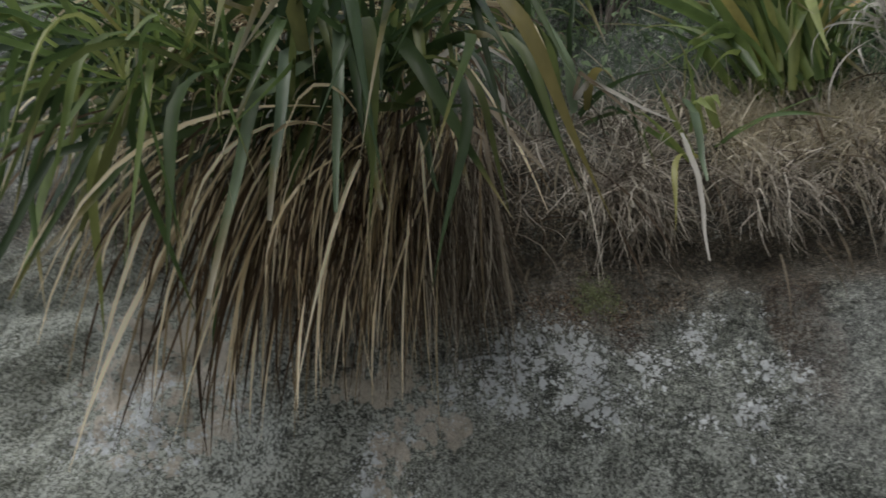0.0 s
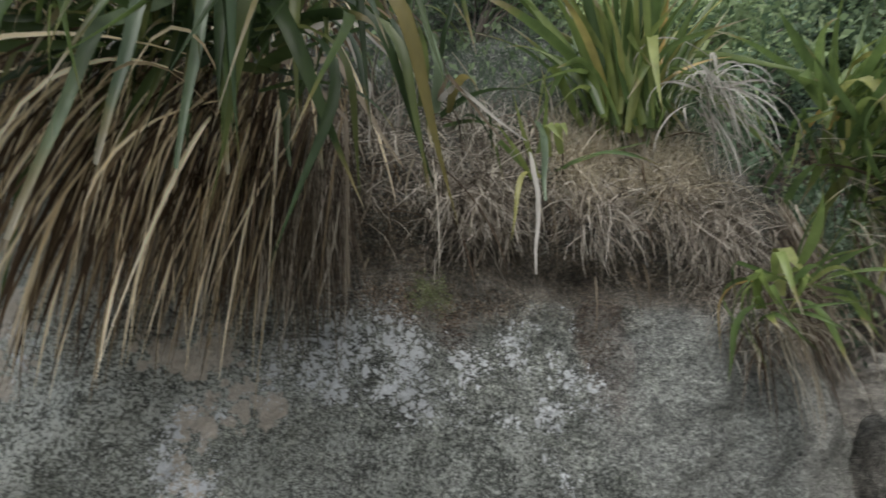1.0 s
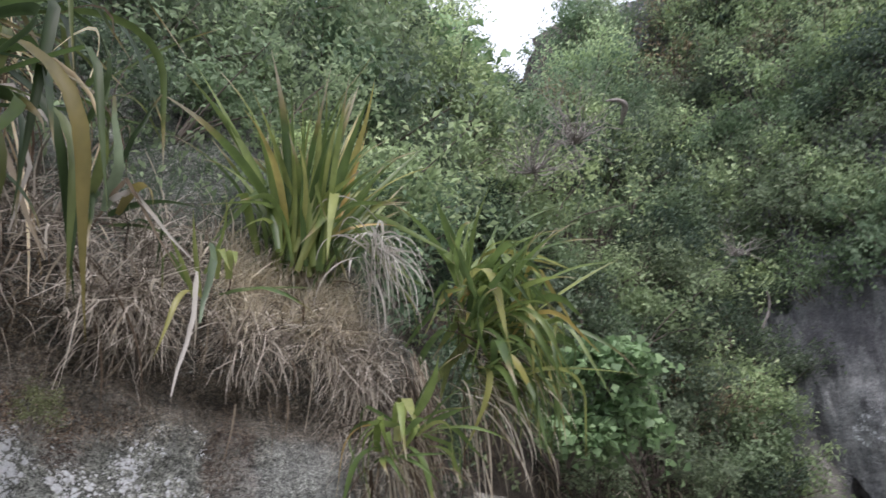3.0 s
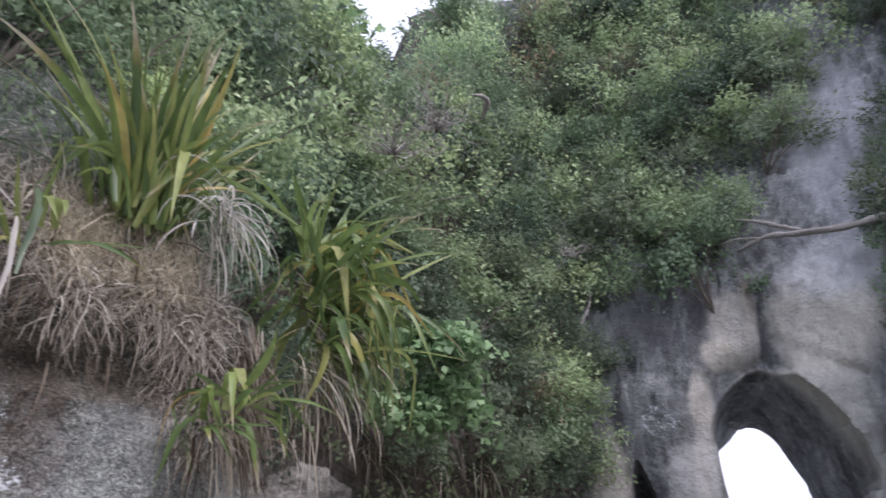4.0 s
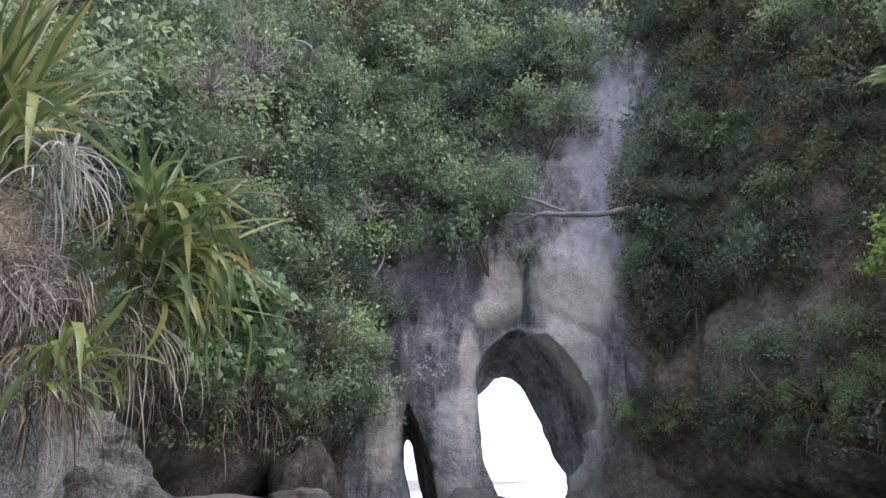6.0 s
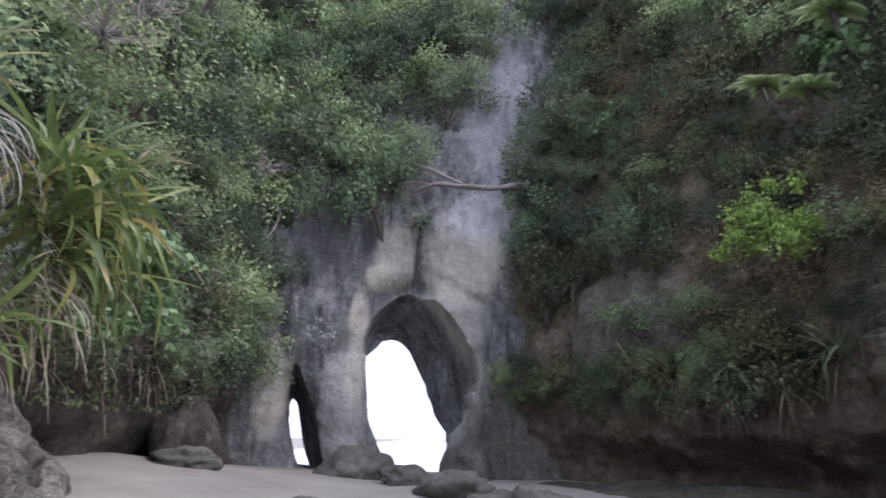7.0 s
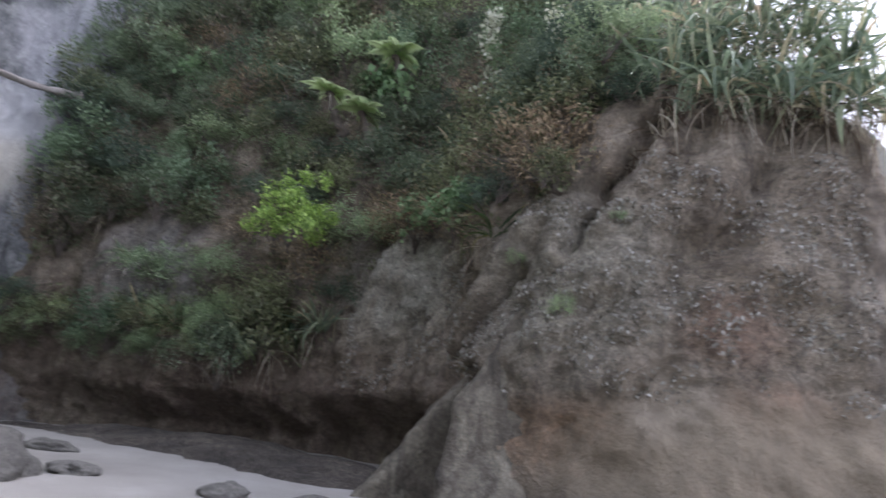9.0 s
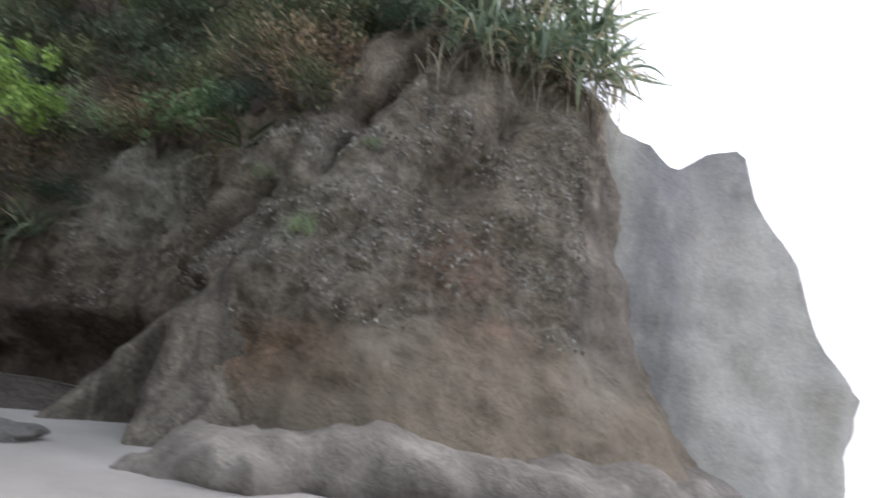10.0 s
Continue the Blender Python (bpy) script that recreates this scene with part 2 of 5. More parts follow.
M_NEAR = rock_material("grey_tuff_with_lichen", (0.091, 0.104, 0.096), (0.184, 0.202, 0.188), (0.335, 0.356, 0.338), 0.35, 0.9,
                       flakes=[((-0.4, 3.35, 1.9), (0.3, 1.6, 0.2)), ((-0.12, 3.35, 1.62), (0.24, 1.6, 0.16)), ((-0.3, 3.35, 1.35), (0.14, 1.6, 0.4)), ((-1.6, 3.35, 2.0), (0.6, 1.6, 0.5))],
                       lichen=[((0.6, 3.35, 1.85), (0.75, 1.6, 0.33)), ((1.5, 3.35, 1.85), (0.38, 1.6, 0.42)), ((1.55, 3.35, 1.42), (0.15, 1.6, 0.22)),
                               ((-0.32, 3.35, 1.38), (0.2, 1.6, 0.3)), ((-0.32, 3.35, 1.38), (0.12, 1.6, 0.2)), ((-1.7, 3.35, 1.75), (0.7, 1.6, 0.3))],
                       speckle=[((-1.7, 3.35, 1.9), (1.7, 1.6, 0.8), 0.85), ((0.5, 3.35, 1.4), (3.0, 1.6, 0.8), 0.4)],
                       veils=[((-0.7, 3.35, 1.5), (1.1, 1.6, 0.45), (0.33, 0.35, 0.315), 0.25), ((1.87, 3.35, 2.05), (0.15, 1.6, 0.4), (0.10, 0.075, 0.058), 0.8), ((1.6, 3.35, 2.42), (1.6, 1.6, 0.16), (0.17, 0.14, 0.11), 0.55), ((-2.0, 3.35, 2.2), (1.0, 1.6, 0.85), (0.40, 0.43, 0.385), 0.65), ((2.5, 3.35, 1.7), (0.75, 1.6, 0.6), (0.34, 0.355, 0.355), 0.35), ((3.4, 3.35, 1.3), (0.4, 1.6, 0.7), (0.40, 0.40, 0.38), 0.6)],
                       # The tiny near-black spot at x 1.0 paints the dark of a hole.
                       stains_shade=[((1.6, 3.35, 2.55), (1.9, 1.6, 0.34), (0.21, 0.175, 0.14), 0.85), ((1.88, 3.35, 2.1), (0.16, 1.6, 0.5), (0.085, 0.062, 0.05), 0.85), ((0.3, 3.3, 3.2), (4, 1.5, 0.7), (0.12, 0.098, 0.076), 0.9), ((1.0, 3.35, 2.05), (0.14, 1.6, 0.1), (0.05, 0.03, 0.022), 0.9), ((0.75, 3.35, 2.2), (0.6, 1.6, 0.12), (0.22, 0.14, 0.095), 0.7),
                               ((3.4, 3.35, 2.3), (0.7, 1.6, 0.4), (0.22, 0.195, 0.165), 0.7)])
M_CORNER = rock_material("grey_brown_corner_rock", (0.105, 0.10, 0.088), (0.245, 0.236, 0.21), (0.45, 0.44, 0.40), 0.8, 0.5, grain=0.95)
# One dark brown, used on the bush cliff, the shelf and a boulder.
M_BACK = rock_material("dark_brown_rock", (0.05, 0.045, 0.04), (0.11, 0.095, 0.08), (0.19, 0.165, 0.14), 0.5, 0.3)
M_ARCH = rock_material("pale_grey_arch_rock", (0.092, 0.098, 0.104), (0.192, 0.202, 0.207), (0.35, 0.362, 0.358), 1.0, 0.15, grain=0.42,
                       lichen=[((20.3, 3.4, 5.2), (1.5, 0.55, 0.5))], lichen_size=13.0,
                       veils=[((20.35, -0.1, 4.5), (0.9, 2.35, 3.9), (0.50, 0.49, 0.44), 0.8), ((20.6, -1.5, 7.9), (1.6, 1.5, 1.7), (0.53, 0.51, 0.45), 0.9), ((20.7, 1.0, 8.1), (1.4, 0.7, 1.4), (0.56, 0.535, 0.46), 0.5),
                              ((20.5, 2.6, 2.6), (1.2, 0.7, 2.2), (0.48, 0.48, 0.46), 0.6), ((20.5, -2.0, 9.8), (1.5, 1.4, 1.2), (0.48, 0.49, 0.50), 0.75), ((20.2, 5.0, 3.2), (1.5, 0.55, 1.6), (0.44, 0.42, 0.37), 0.75), ((23, -3.2, 15), (4.0, 1.5, 5.0), (0.42, 0.43, 0.46), 0.5),
                              ((20.3, 2.15, 5.7), (1.3, 0.34, 1.0), (0.57, 0.55, 0.48), 0.8), ((20.3, 2.25, 3.9), (1.3, 0.32, 1.3), (0.55, 0.54, 0.49), 0.75), ((20.4, 1.5, 7.2), (1.3, 0.5, 0.5), (0.57, 0.545, 0.47), 0.8)],
                       stains_shade=[((20.5, 3.2, 8.6), (2.5, 1.8, 1.5), (0.075, 0.075, 0.085), 0.85), ((21.0, 0.45, 9.0), (2.0, 0.2, 1.0), (0.15, 0.115, 0.085), 0.8), ((20.3, -1.9, 8.6), (1.5, 0.25, 0.6), (0.15, 0.15, 0.16), 0.7),
                               # Near-black at the pillar foot, dark brown at the right-hand foot.
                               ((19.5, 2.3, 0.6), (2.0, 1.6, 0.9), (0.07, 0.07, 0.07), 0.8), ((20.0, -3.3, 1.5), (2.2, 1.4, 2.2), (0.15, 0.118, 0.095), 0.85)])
M_RIGHT = rock_material("brown_grey_cliff_rock", (0.10, 0.078, 0.056), (0.205, 0.169, 0.125), (0.35, 0.308, 0.242), 0.7, 0.4, grain=0.6,
                        veils=[((0.6, -9.9, 0.9), (4.2, 3.0, 1.3), (0.25, 0.21, 0.15), 0.85), ((2.3, -8.8, 2.0), (0.5, 1.0, 0.6), (0.29, 0.25, 0.19), 0.6), ((-0.2, -11.5, 3.0), (0.5, 1.5, 2.5), (0.33, 0.30, 0.26), 0.3)],
                        stains_shade=[((4.0, -8.2, 4.0), (1.8, 1.8, 1.7), (0.30, 0.295, 0.24), 0.55), ((9.2, -9.0, 4.8), (1.9, 1.8, 1.5), (0.38, 0.38, 0.325), 0.75), ((16.0, -5.8, 4.6), (1.8, 1.6, 1.8), (0.34, 0.335, 0.34), 0.75),
                                ((3.7, -8.2, 1.4), (1.2, 1.5, 0.5), (0.27, 0.16, 0.085), 0.7), ((1.0, -9.7, 2.0), (0.7, 1.2, 0.35), (0.31, 0.16, 0.10), 0.6), ((18.5, -3.6, 2.2), (1.8, 1.5, 2.2), (0.15, 0.115, 0.09), 0.8),
                                # The wide last patch browns the cliff foot from x 5 to 19.
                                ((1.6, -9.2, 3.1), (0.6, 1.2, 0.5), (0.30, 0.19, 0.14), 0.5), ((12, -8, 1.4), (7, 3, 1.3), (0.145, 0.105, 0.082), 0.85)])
M_HEAD = rock_material("pale_weathered_headland_rock", (0.33, 0.33, 0.295), (0.39, 0.388, 0.345), (0.46, 0.455, 0.40), 0.12, 0.1, grain=0.14,
                       # The two grey patches paint shade on the headland's left side and top.
                       stains_shade=[((-1.4, -13.6, 4.4), (0.7, 1.5, 0.7), (0.36, 0.345, 0.31), 0.8), ((-0.7, -13.2, 3.0), (0.6, 1.5, 4.5), (0.19, 0.19, 0.19), 0.85), ((-1.6, -13.6, 5.8), (1.2, 1.5, 0.9), (0.25, 0.25, 0.25), 0.7)])
M_SHELF = rock_material("smooth_brown_shelf_rock", (0.10, 0.09, 0.075), (0.185, 0.17, 0.145), (0.29, 0.27, 0.235), 0.35, 0.1, grain=0.22)
M_BOULDER = rock_material("smooth_beach_boulder_rock", (0.075, 0.073, 0.067), (0.13, 0.127, 0.115), (0.21, 0.205, 0.185), 0.1, 0.3, grain=0.35)
M_RIB = rock_material("pale_sandstone_rib", (0.088, 0.075, 0.058), (0.155, 0.138, 0.105), (0.29, 0.27, 0.21), 0.9, 0.1, grain=0.4)


def sand_material():
    m = Nodes("pale_beach_sand", 0.95)
    col = m.ramp(m.noise(0.35, 5), [(0.3, (0.22, 0.21, 0.188)), (0.55, (0.30, 0.29, 0.262)), (0.75, (0.37, 0.36, 0.335))])
    col = m.mix(0.4, col, m.ramp(m.noise(160, 3), [(0.3, (0.3, 0.3, 0.3)), (0.7, (0.7, 0.7, 0.7))]), "OVERLAY")
    nrm = m.bump(m.noise(2.5, 5), 0.5, 0.06)
    nrm = m.bump(m.noise(120, 3), 0.3, 0.004, nrm)
    return m.done(col, nrm)


def water_material():
    m = Nodes("grey_sea_water", 0.06)
    # Near-white patches over a pale base paint the sky's reflection into the water.
    sky_glare = m.step(m.noise(0.35, 6, 0.7, (1, 3.0, 1)), 0.38, 0.55)
    return m.done(m.mix(sky_glare, (0.34, 0.38, 0.38), (0.78, 0.80, 0.80)), m.bump(m.noise(1.2, 5, 0.6, (1, 2.2, 1)), 0.15, 0.05))


def bark_material(name, a, b):
    m = Nodes(name, 0.9)
    fine = m.noise(18, 6, 0.7, (1, 1, 0.3))
    return m.done(m.ramp(fine, [(0.3, a), (0.7, b)]), m.bump(fine, 0.7, 0.02))


def chip_material():
    m = Nodes("pale_flaking_crust", 0.92)
    col = m.ramp(m.island(), [(0.0, (0.14, 0.125, 0.10)), (0.5, (0.23, 0.22, 0.185)), (0.85, (0.33, 0.325, 0.28)), (1.0, (0.44, 0.43, 0.385))])
    return m.done(m.mix(0.4, col, m.ramp(m.noise(30, 5), [(0.35, (0.3, 0.3, 0.3)), (0.65, (0.7, 0.7, 0.68))]), "OVERLAY"))


M_SAND, M_SEA = sand_material(), water_material()
M_BARK = bark_material("grey_brown_bark", (0.07, 0.055, 0.045), (0.19, 0.165, 0.14))
M_DRIFT = bark_material("bleached_dead_wood", (0.16, 0.145, 0.13), (0.36, 0.335, 0.31))
# Low gain puts the shade under the dense flax canopy into the leaf colour.
M_FLAX = leaf_material("green_flax_leaf", [(0.0, (0.03, 0.06, 0.03)), (0.4, (0.055, 0.10, 0.038)), (0.72, (0.085, 0.145, 0.05)), (0.9, (0.14, 0.185, 0.07)), (0.97, (0.18, 0.20, 0.07)), (1.0, (0.23, 0.21, 0.08))], 0.42, "object", 0.32, 0.85, 1.1, 1.0, 0.0, tips=True)
M_FLAX_OLIVE = leaf_material("olive_flax_leaf", [(0.0, (0.055, 0.09, 0.028)), (0.4, (0.095, 0.14, 0.038)), (0.72, (0.15, 0.19, 0.05)), (0.9, (0.20, 0.215, 0.065)), (0.965, (0.27, 0.235, 0.065)), (1.0, (0.36, 0.22, 0.06))], 0.38, "object", 0.5, 1.25, 0.95, 1.0, 0.08, tips=True)
M_FLAX_PALE = leaf_material("blue_green_flax_leaf", [(0.0, (0.05, 0.085, 0.055)), (0.5, (0.10, 0.15, 0.09)), (0.85, (0.18, 0.22, 0.13)), (1.0, (0.34, 0.25, 0.14))], 0.36, "object", 0.5, 1.55, cool=0.9, grey=0.25, tips=True)
M_DEAD = leaf_material("dry_tan_flax_leaf", [(0.0, (0.05, 0.035, 0.024)), (0.35, (0.12, 0.092, 0.066)), (0.6, (0.25, 0.215, 0.165)), (0.82, (0.44, 0.40, 0.32)), (1.0, (0.70, 0.66, 0.57))], 0.7, "object", 0.3, 1.25)
M_SKIRT = leaf_material("brown_dead_flax_leaf", [(0.0, (0.035, 0.024, 0.016)), (0.35, (0.085, 0.06, 0.04)), (0.5, (0.21, 0.165, 0.105)), (0.68, (0.46, 0.39, 0.265)), (1.0, (0.78, 0.70, 0.53))], 0.7, "object", 0.3, 1.6)
M_GRASS = leaf_material("dry_grey_brown_grass", [(0.0, (0.07, 0.06, 0.05)), (0.35, (0.22, 0.195, 0.165)), (0.7, (0.44, 0.405, 0.355)), (1.0, (0.70, 0.66, 0.59))], 0.8, "island", 0.2, 1.28, vary=False)
M_STRAW = leaf_material("straw_coloured_grass", [(0.0, (0.26, 0.23, 0.165)), (0.5, (0.52, 0.47, 0.365)), (1.0, (0.76, 0.71, 0.59))], 0.8, "island", 0.2, 1.1, vary=False)
M_THREAD = leaf_material("dry_hanging_fibre", [(0.0, (0.05, 0.038, 0.028)), (0.4, (0.12, 0.096, 0.072)), (0.75, (0.27, 0.235, 0.185)), (1.0, (0.58, 0.53, 0.45))], 0.8, "island", 0.2, 1.1, vary=False)
M_CRUST = chip_material()
LEAVES = {
    "dark": leaf_material("dark_green_small_leaf", [(0.0, (0.028, 0.05, 0.021)), (0.5, (0.04, 0.072, 0.028)), (0.9, (0.052, 0.09, 0.034)), (1.0, (0.08, 0.118, 0.05))], 0.6, gain=2.15, warm=1.17, cool=1.55, grey=0.26),
    "mid": leaf_material("mid_green_leaf", [(0.0, (0.042, 0.08, 0.026)), (0.5, (0.058, 0.11, 0.034)), (0.9, (0.076, 0.135, 0.043)), (1.0, (0.11, 0.165, 0.065))], 0.6, gain=2.6, warm=1.22, cool=1.5, grey=0.26),
    "light": leaf_material("light_green_leaf", [(0.0, (0.06, 0.11, 0.03)), (0.5, (0.085, 0.155, 0.042)), (1.0, (0.13, 0.21, 0.07))], 0.6, gain=2.3, warm=1.22, cool=1.4, grey=0.26),
    "lime": leaf_material("yellow_green_leaf", [(0.0, (0.08, 0.15, 0.02)), (0.5, (0.15, 0.26, 0.03)), (1.0, (0.26, 0.40, 0.05))], 0.6, gain=1.45, warm=1.05, cool=1.2, grey=0.16, vary=False),
    "broad": leaf_material("glossy_broad_leaf", [(0.0, (0.035, 0.09, 0.03)), (0.5, (0.06, 0.16, 0.05)), (1.0, (0.11, 0.24, 0.09))], 0.5, gain=1.75, warm=1.3, cool=1.0, grey=0.26, vary=False),
    "olive": leaf_material("olive_green_leaf", [(0.0, (0.055, 0.066, 0.03)), (0.5, (0.085, 0.105, 0.042)), (0.9, (0.12, 0.145, 0.06)), (1.0, (0.18, 0.195, 0.10))], 0.5, gain=1.45, grey=0.3),
    "dry": leaf_material("dry_brown_leaf", [(0.0, (0.06, 0.045, 0.03)), (0.5, (0.13, 0.095, 0.065)), (1.0, (0.24, 0.185, 0.12))], 0.6, gain=1.5, warm=1.0, cool=1.0, grey=0.15),
    "fern": leaf_material("pale_fern_frond", [(0.0, (0.10, 0.17, 0.06)), (0.6, (0.17, 0.25, 0.10)), (1.0, (0.30, 0.33, 0.18))], 0.6, gain=2.1, warm=1.1, cool=0.95, grey=0.25, vary=False),
    "pale": leaf_material("pale_cream_blossom", [(0.0, (0.45, 0.47, 0.38)), (1.0, (0.75, 0.76, 0.68))], 0.6),
}

# ---------------------------------------------------------------- mesh helpers
rng = np.random.default_rng(7)


def mesh_of(name, verts, faces, material, smooth=False):
    me = bpy.data.meshes.new(name)
    me.from_pydata([tuple(map(float, v)) for v in verts], [], [tuple(map(int, f)) for f in faces])
    me.materials.append(material)
    if smooth:
        me.polygons.foreach_set("use_smooth", [True] * len(me.polygons))
    me.update()
    return me


def put_part(name, me, parent, label="", m=None):
    ob = new(name, me)
    ob.parent = parent
    if m is not None:
        ob.matrix_basis = m
    if label:
        ob["label"] = label
    return ob


def fbm(p, scale, octaves=5, hardness=1.0):
    return noise.fractal(Vector(p) * scale, hardness, 2.0, octaves)


def spline(points, count):
    """Points of a Catmull-Rom curve through the given ones."""
    p = np.array(points, float)
    p = np.vstack([2 * p[0] - p[1], p, 2 * p[-1] - p[-2]])
    out = []
    for t in np.linspace(0, len(points) - 1 - 1e-6, count):
        i, u = int(t), t - int(t)
        a, b, c, d = p[i : i + 4]
        out.append(0.5 * (2 * b + (c - a) * u + (2 * a - 5 * b + 4 * c - d) * u**2 + (3 * b - a - 3 * c + d) * u**3))
    return np.array(out)


class Wall:
    """A rock face along a line of the plan, leaning back by a profile that changes along the line."""

    def __init__(self, line, profiles, crest, amp=0.35, scale=0.5, seed=0.0, ledge=0.0):
        self.crest, self.line, self.profiles, self.amp, self.scale, self.seed, self.ledge = crest, line, profiles, amp, scale, seed, ledge
        dense = spline(line, 400)
        step = np.r_[0, np.cumsum(np.linalg.norm(np.diff(dense, axis=0), axis=1))]
        self.length, self.dense, self.at_ = step[-1], dense, step / step[-1]

    def base(self, s):
        x, y = (np.interp(s, self.at_, self.dense[:, k]) for k in (0, 1))
        e = 0.012
        a = [np.interp(max(0, s - e), self.at_, self.dense[:, k]) for k in (0, 1)]
        b = [np.interp(min(1, s + e), self.at_, self.dense[:, k]) for k in (0, 1)]
        d = np.subtract(b, a)
        d /= np.linalg.norm(d)
        return np.array([x, y]), np.array([-d[1], d[0]])  # the back is on the left of the line

    def setback(self, s, z):
        keys = [k for k, _ in self.profiles]
        vals = [np.interp(z, [q[0] for q in prof], [q[1] for q in prof]) for _, prof in self.profiles]
        return float(np.interp(s, keys, vals))

    def point(self, s, z, out=0.0, rough=True):
        b, n = self.base(s)
        p = np.array([*(b + n * (self.setback(s, z) - out)), z])
        if rough:
            q = p + self.seed
            d = self.amp * fbm(q, self.scale, 6) + 0.35 * self.amp * fbm((q[0], q[1], q[2] * 0.45), self.scale * 3.2, 5)
            if self.ledge:
                d += self.ledge * abs(noise.noise(Vector((q[0] * 0.3, q[1] * 0.3, q[2] * 1.7))))
            p[:2] += n * (d + self.carve(p))
        return p

    def carve(self, p):
        return 0.0

    def top(self, s):
        return float(np.interp(s, [k for k, _ in self.crest], [v for _, v in self.crest])) + 0.35 * noise.noise(Vector((s * self.length * 0.7, self.seed, 0)))

    def build(self, name, material, step, thick=3.0, bottom=-0.8):
        """A closed solid: front face, back face and edges."""
        cols = max(8, int(self.length / step))
        high = max(v for _, v in self.crest)
        zs = [bottom]
        while zs[-1] < high:
            zs.append(zs[-1] + step * (1 if zs[-1] < 7 else 1.6))
        rows = np.array(zs)
        verts, faces, w = [], [], len(zs)
        for i in range(cols + 1):
            s = i / cols
            cap = self.top(s)
            verts += [self.point(s, min(z, cap + 0.01 * (z - cap))) for z in rows]
        verts += [p + (*(self.base(i // w / cols)[1] * thick), 0) for i, p in enumerate(verts)]
        off = (cols + 1) * w
        for i in range(cols):
            for j in range(w - 1):
                a = i * w + j
                faces.append((a, a + w, a + w + 1, a + 1))
                faces.append((off + a, off + a + 1, off + a + w + 1, off + a + w))
            t, b = i * w + w - 1, i * w
            faces.append((t, t + w, off + t + w, off + t))
            faces.append((b, off + b, off + b + w, b + w))
        for i in (0, cols):
            for j in range(w - 1):
                a = i * w + j
                q = (a, a + 1, off + a + 1, off + a)
                faces.append(q if i == 0 else q[::-1])
        me = mesh_of(name, verts, faces, material, True)
        ob = new(name, me)
        return ob


def nearest(wall, x, y):
    """The share of the wall's length at which its foot passes nearest to a place."""
    return float(wall.at_[np.argmin(((wall.dense - (x, y)) ** 2).sum(1))])


# ---------------------------------------------------------------- ground and sea


def ground_height(x, y):
    z = 0.034 * max(0.0, min(x, 14)) + 0.02 * min(x, 0.0)
    rise = min(1.0, max(0.0, (x - 3) / 6)) * (1 - 0.6 * min(1.0, max(0.0, (x - 15) / 4)))
    z += 0.125 * rise * max(0.0, min(y, 7.5) - 1.2) + 0.03 * (1 - rise) * max(0.0, min(y, 9))
    far = max(0.0, math.hypot(x - 6, y) - 24)
    z -= 0.3 * max(0.0, min(x - 23.5, 12)) * (abs(y) < 30)
    return z - 0.06 * min(far, 20) - max(0.0, -y - 13) * 0.06 * (abs(x) < 40) + 0.05 * noise.noise(Vector((x * 0.5, y * 0.5, 0)))


def build_ground():
    axis = sorted(set(np.round(np.r_[np.arange(-20, 34, 0.5), np.arange(34, 80, 4), np.arange(-80, -20, 4), np.geomspace(80, 2500, 12), -np.geomspace(80, 2500, 12)], 2)))
    n = len(axis)
    verts = [(x, y, max(-4, ground_height(x, y))) for x in axis for y in axis]
    faces = [(i * n + j, (i + 1) * n + j, (i + 1) * n + j + 1, i * n + j + 1) for i in range(n - 1) for j in range(n - 1)]
    tagged(new("ground", mesh_of("ground", verts, faces, M_SAND, True)), "pale dry beach sand sloping up to the cave", "ground", kind="structure")
    sea = mesh_of("water", [(-3000, -3000, -0.75), (3000, -3000, -0.75), (3000, 3000, -0.75), (-3000, 3000, -0.75)], [(0, 1, 2, 3)], M_SEA)
    tagged(new("water", sea), "calm grey sea beyond the beach", "water", kind="structure")


build_ground()

# ---------------------------------------------------------------- cliffs
class NearWall(Wall):
    """The bank is hollowed out under the matted grass."""

    def carve(self, p):
        q = Vector(p)
        lip = 2.5 + 0.12 * noise.noise(Vector((p[0] * 1.3, 0, 4)))
        hollow = 0.15 * math.exp(-(((p[2] - lip) / 0.13) ** 2)) * (0.6 + 0.8 * noise.noise(Vector((p[0] * 2.1, 7, 0))))
        crumb = 0.06 * noise.noise(q * 5.0) + 0.04 * noise.noise(q * 11.0) + 0.07 * noise.noise(q * 2.3)
        return hollow + crumb * (1.6 if 2.0 < p[2] < 3.2 else 0.8)


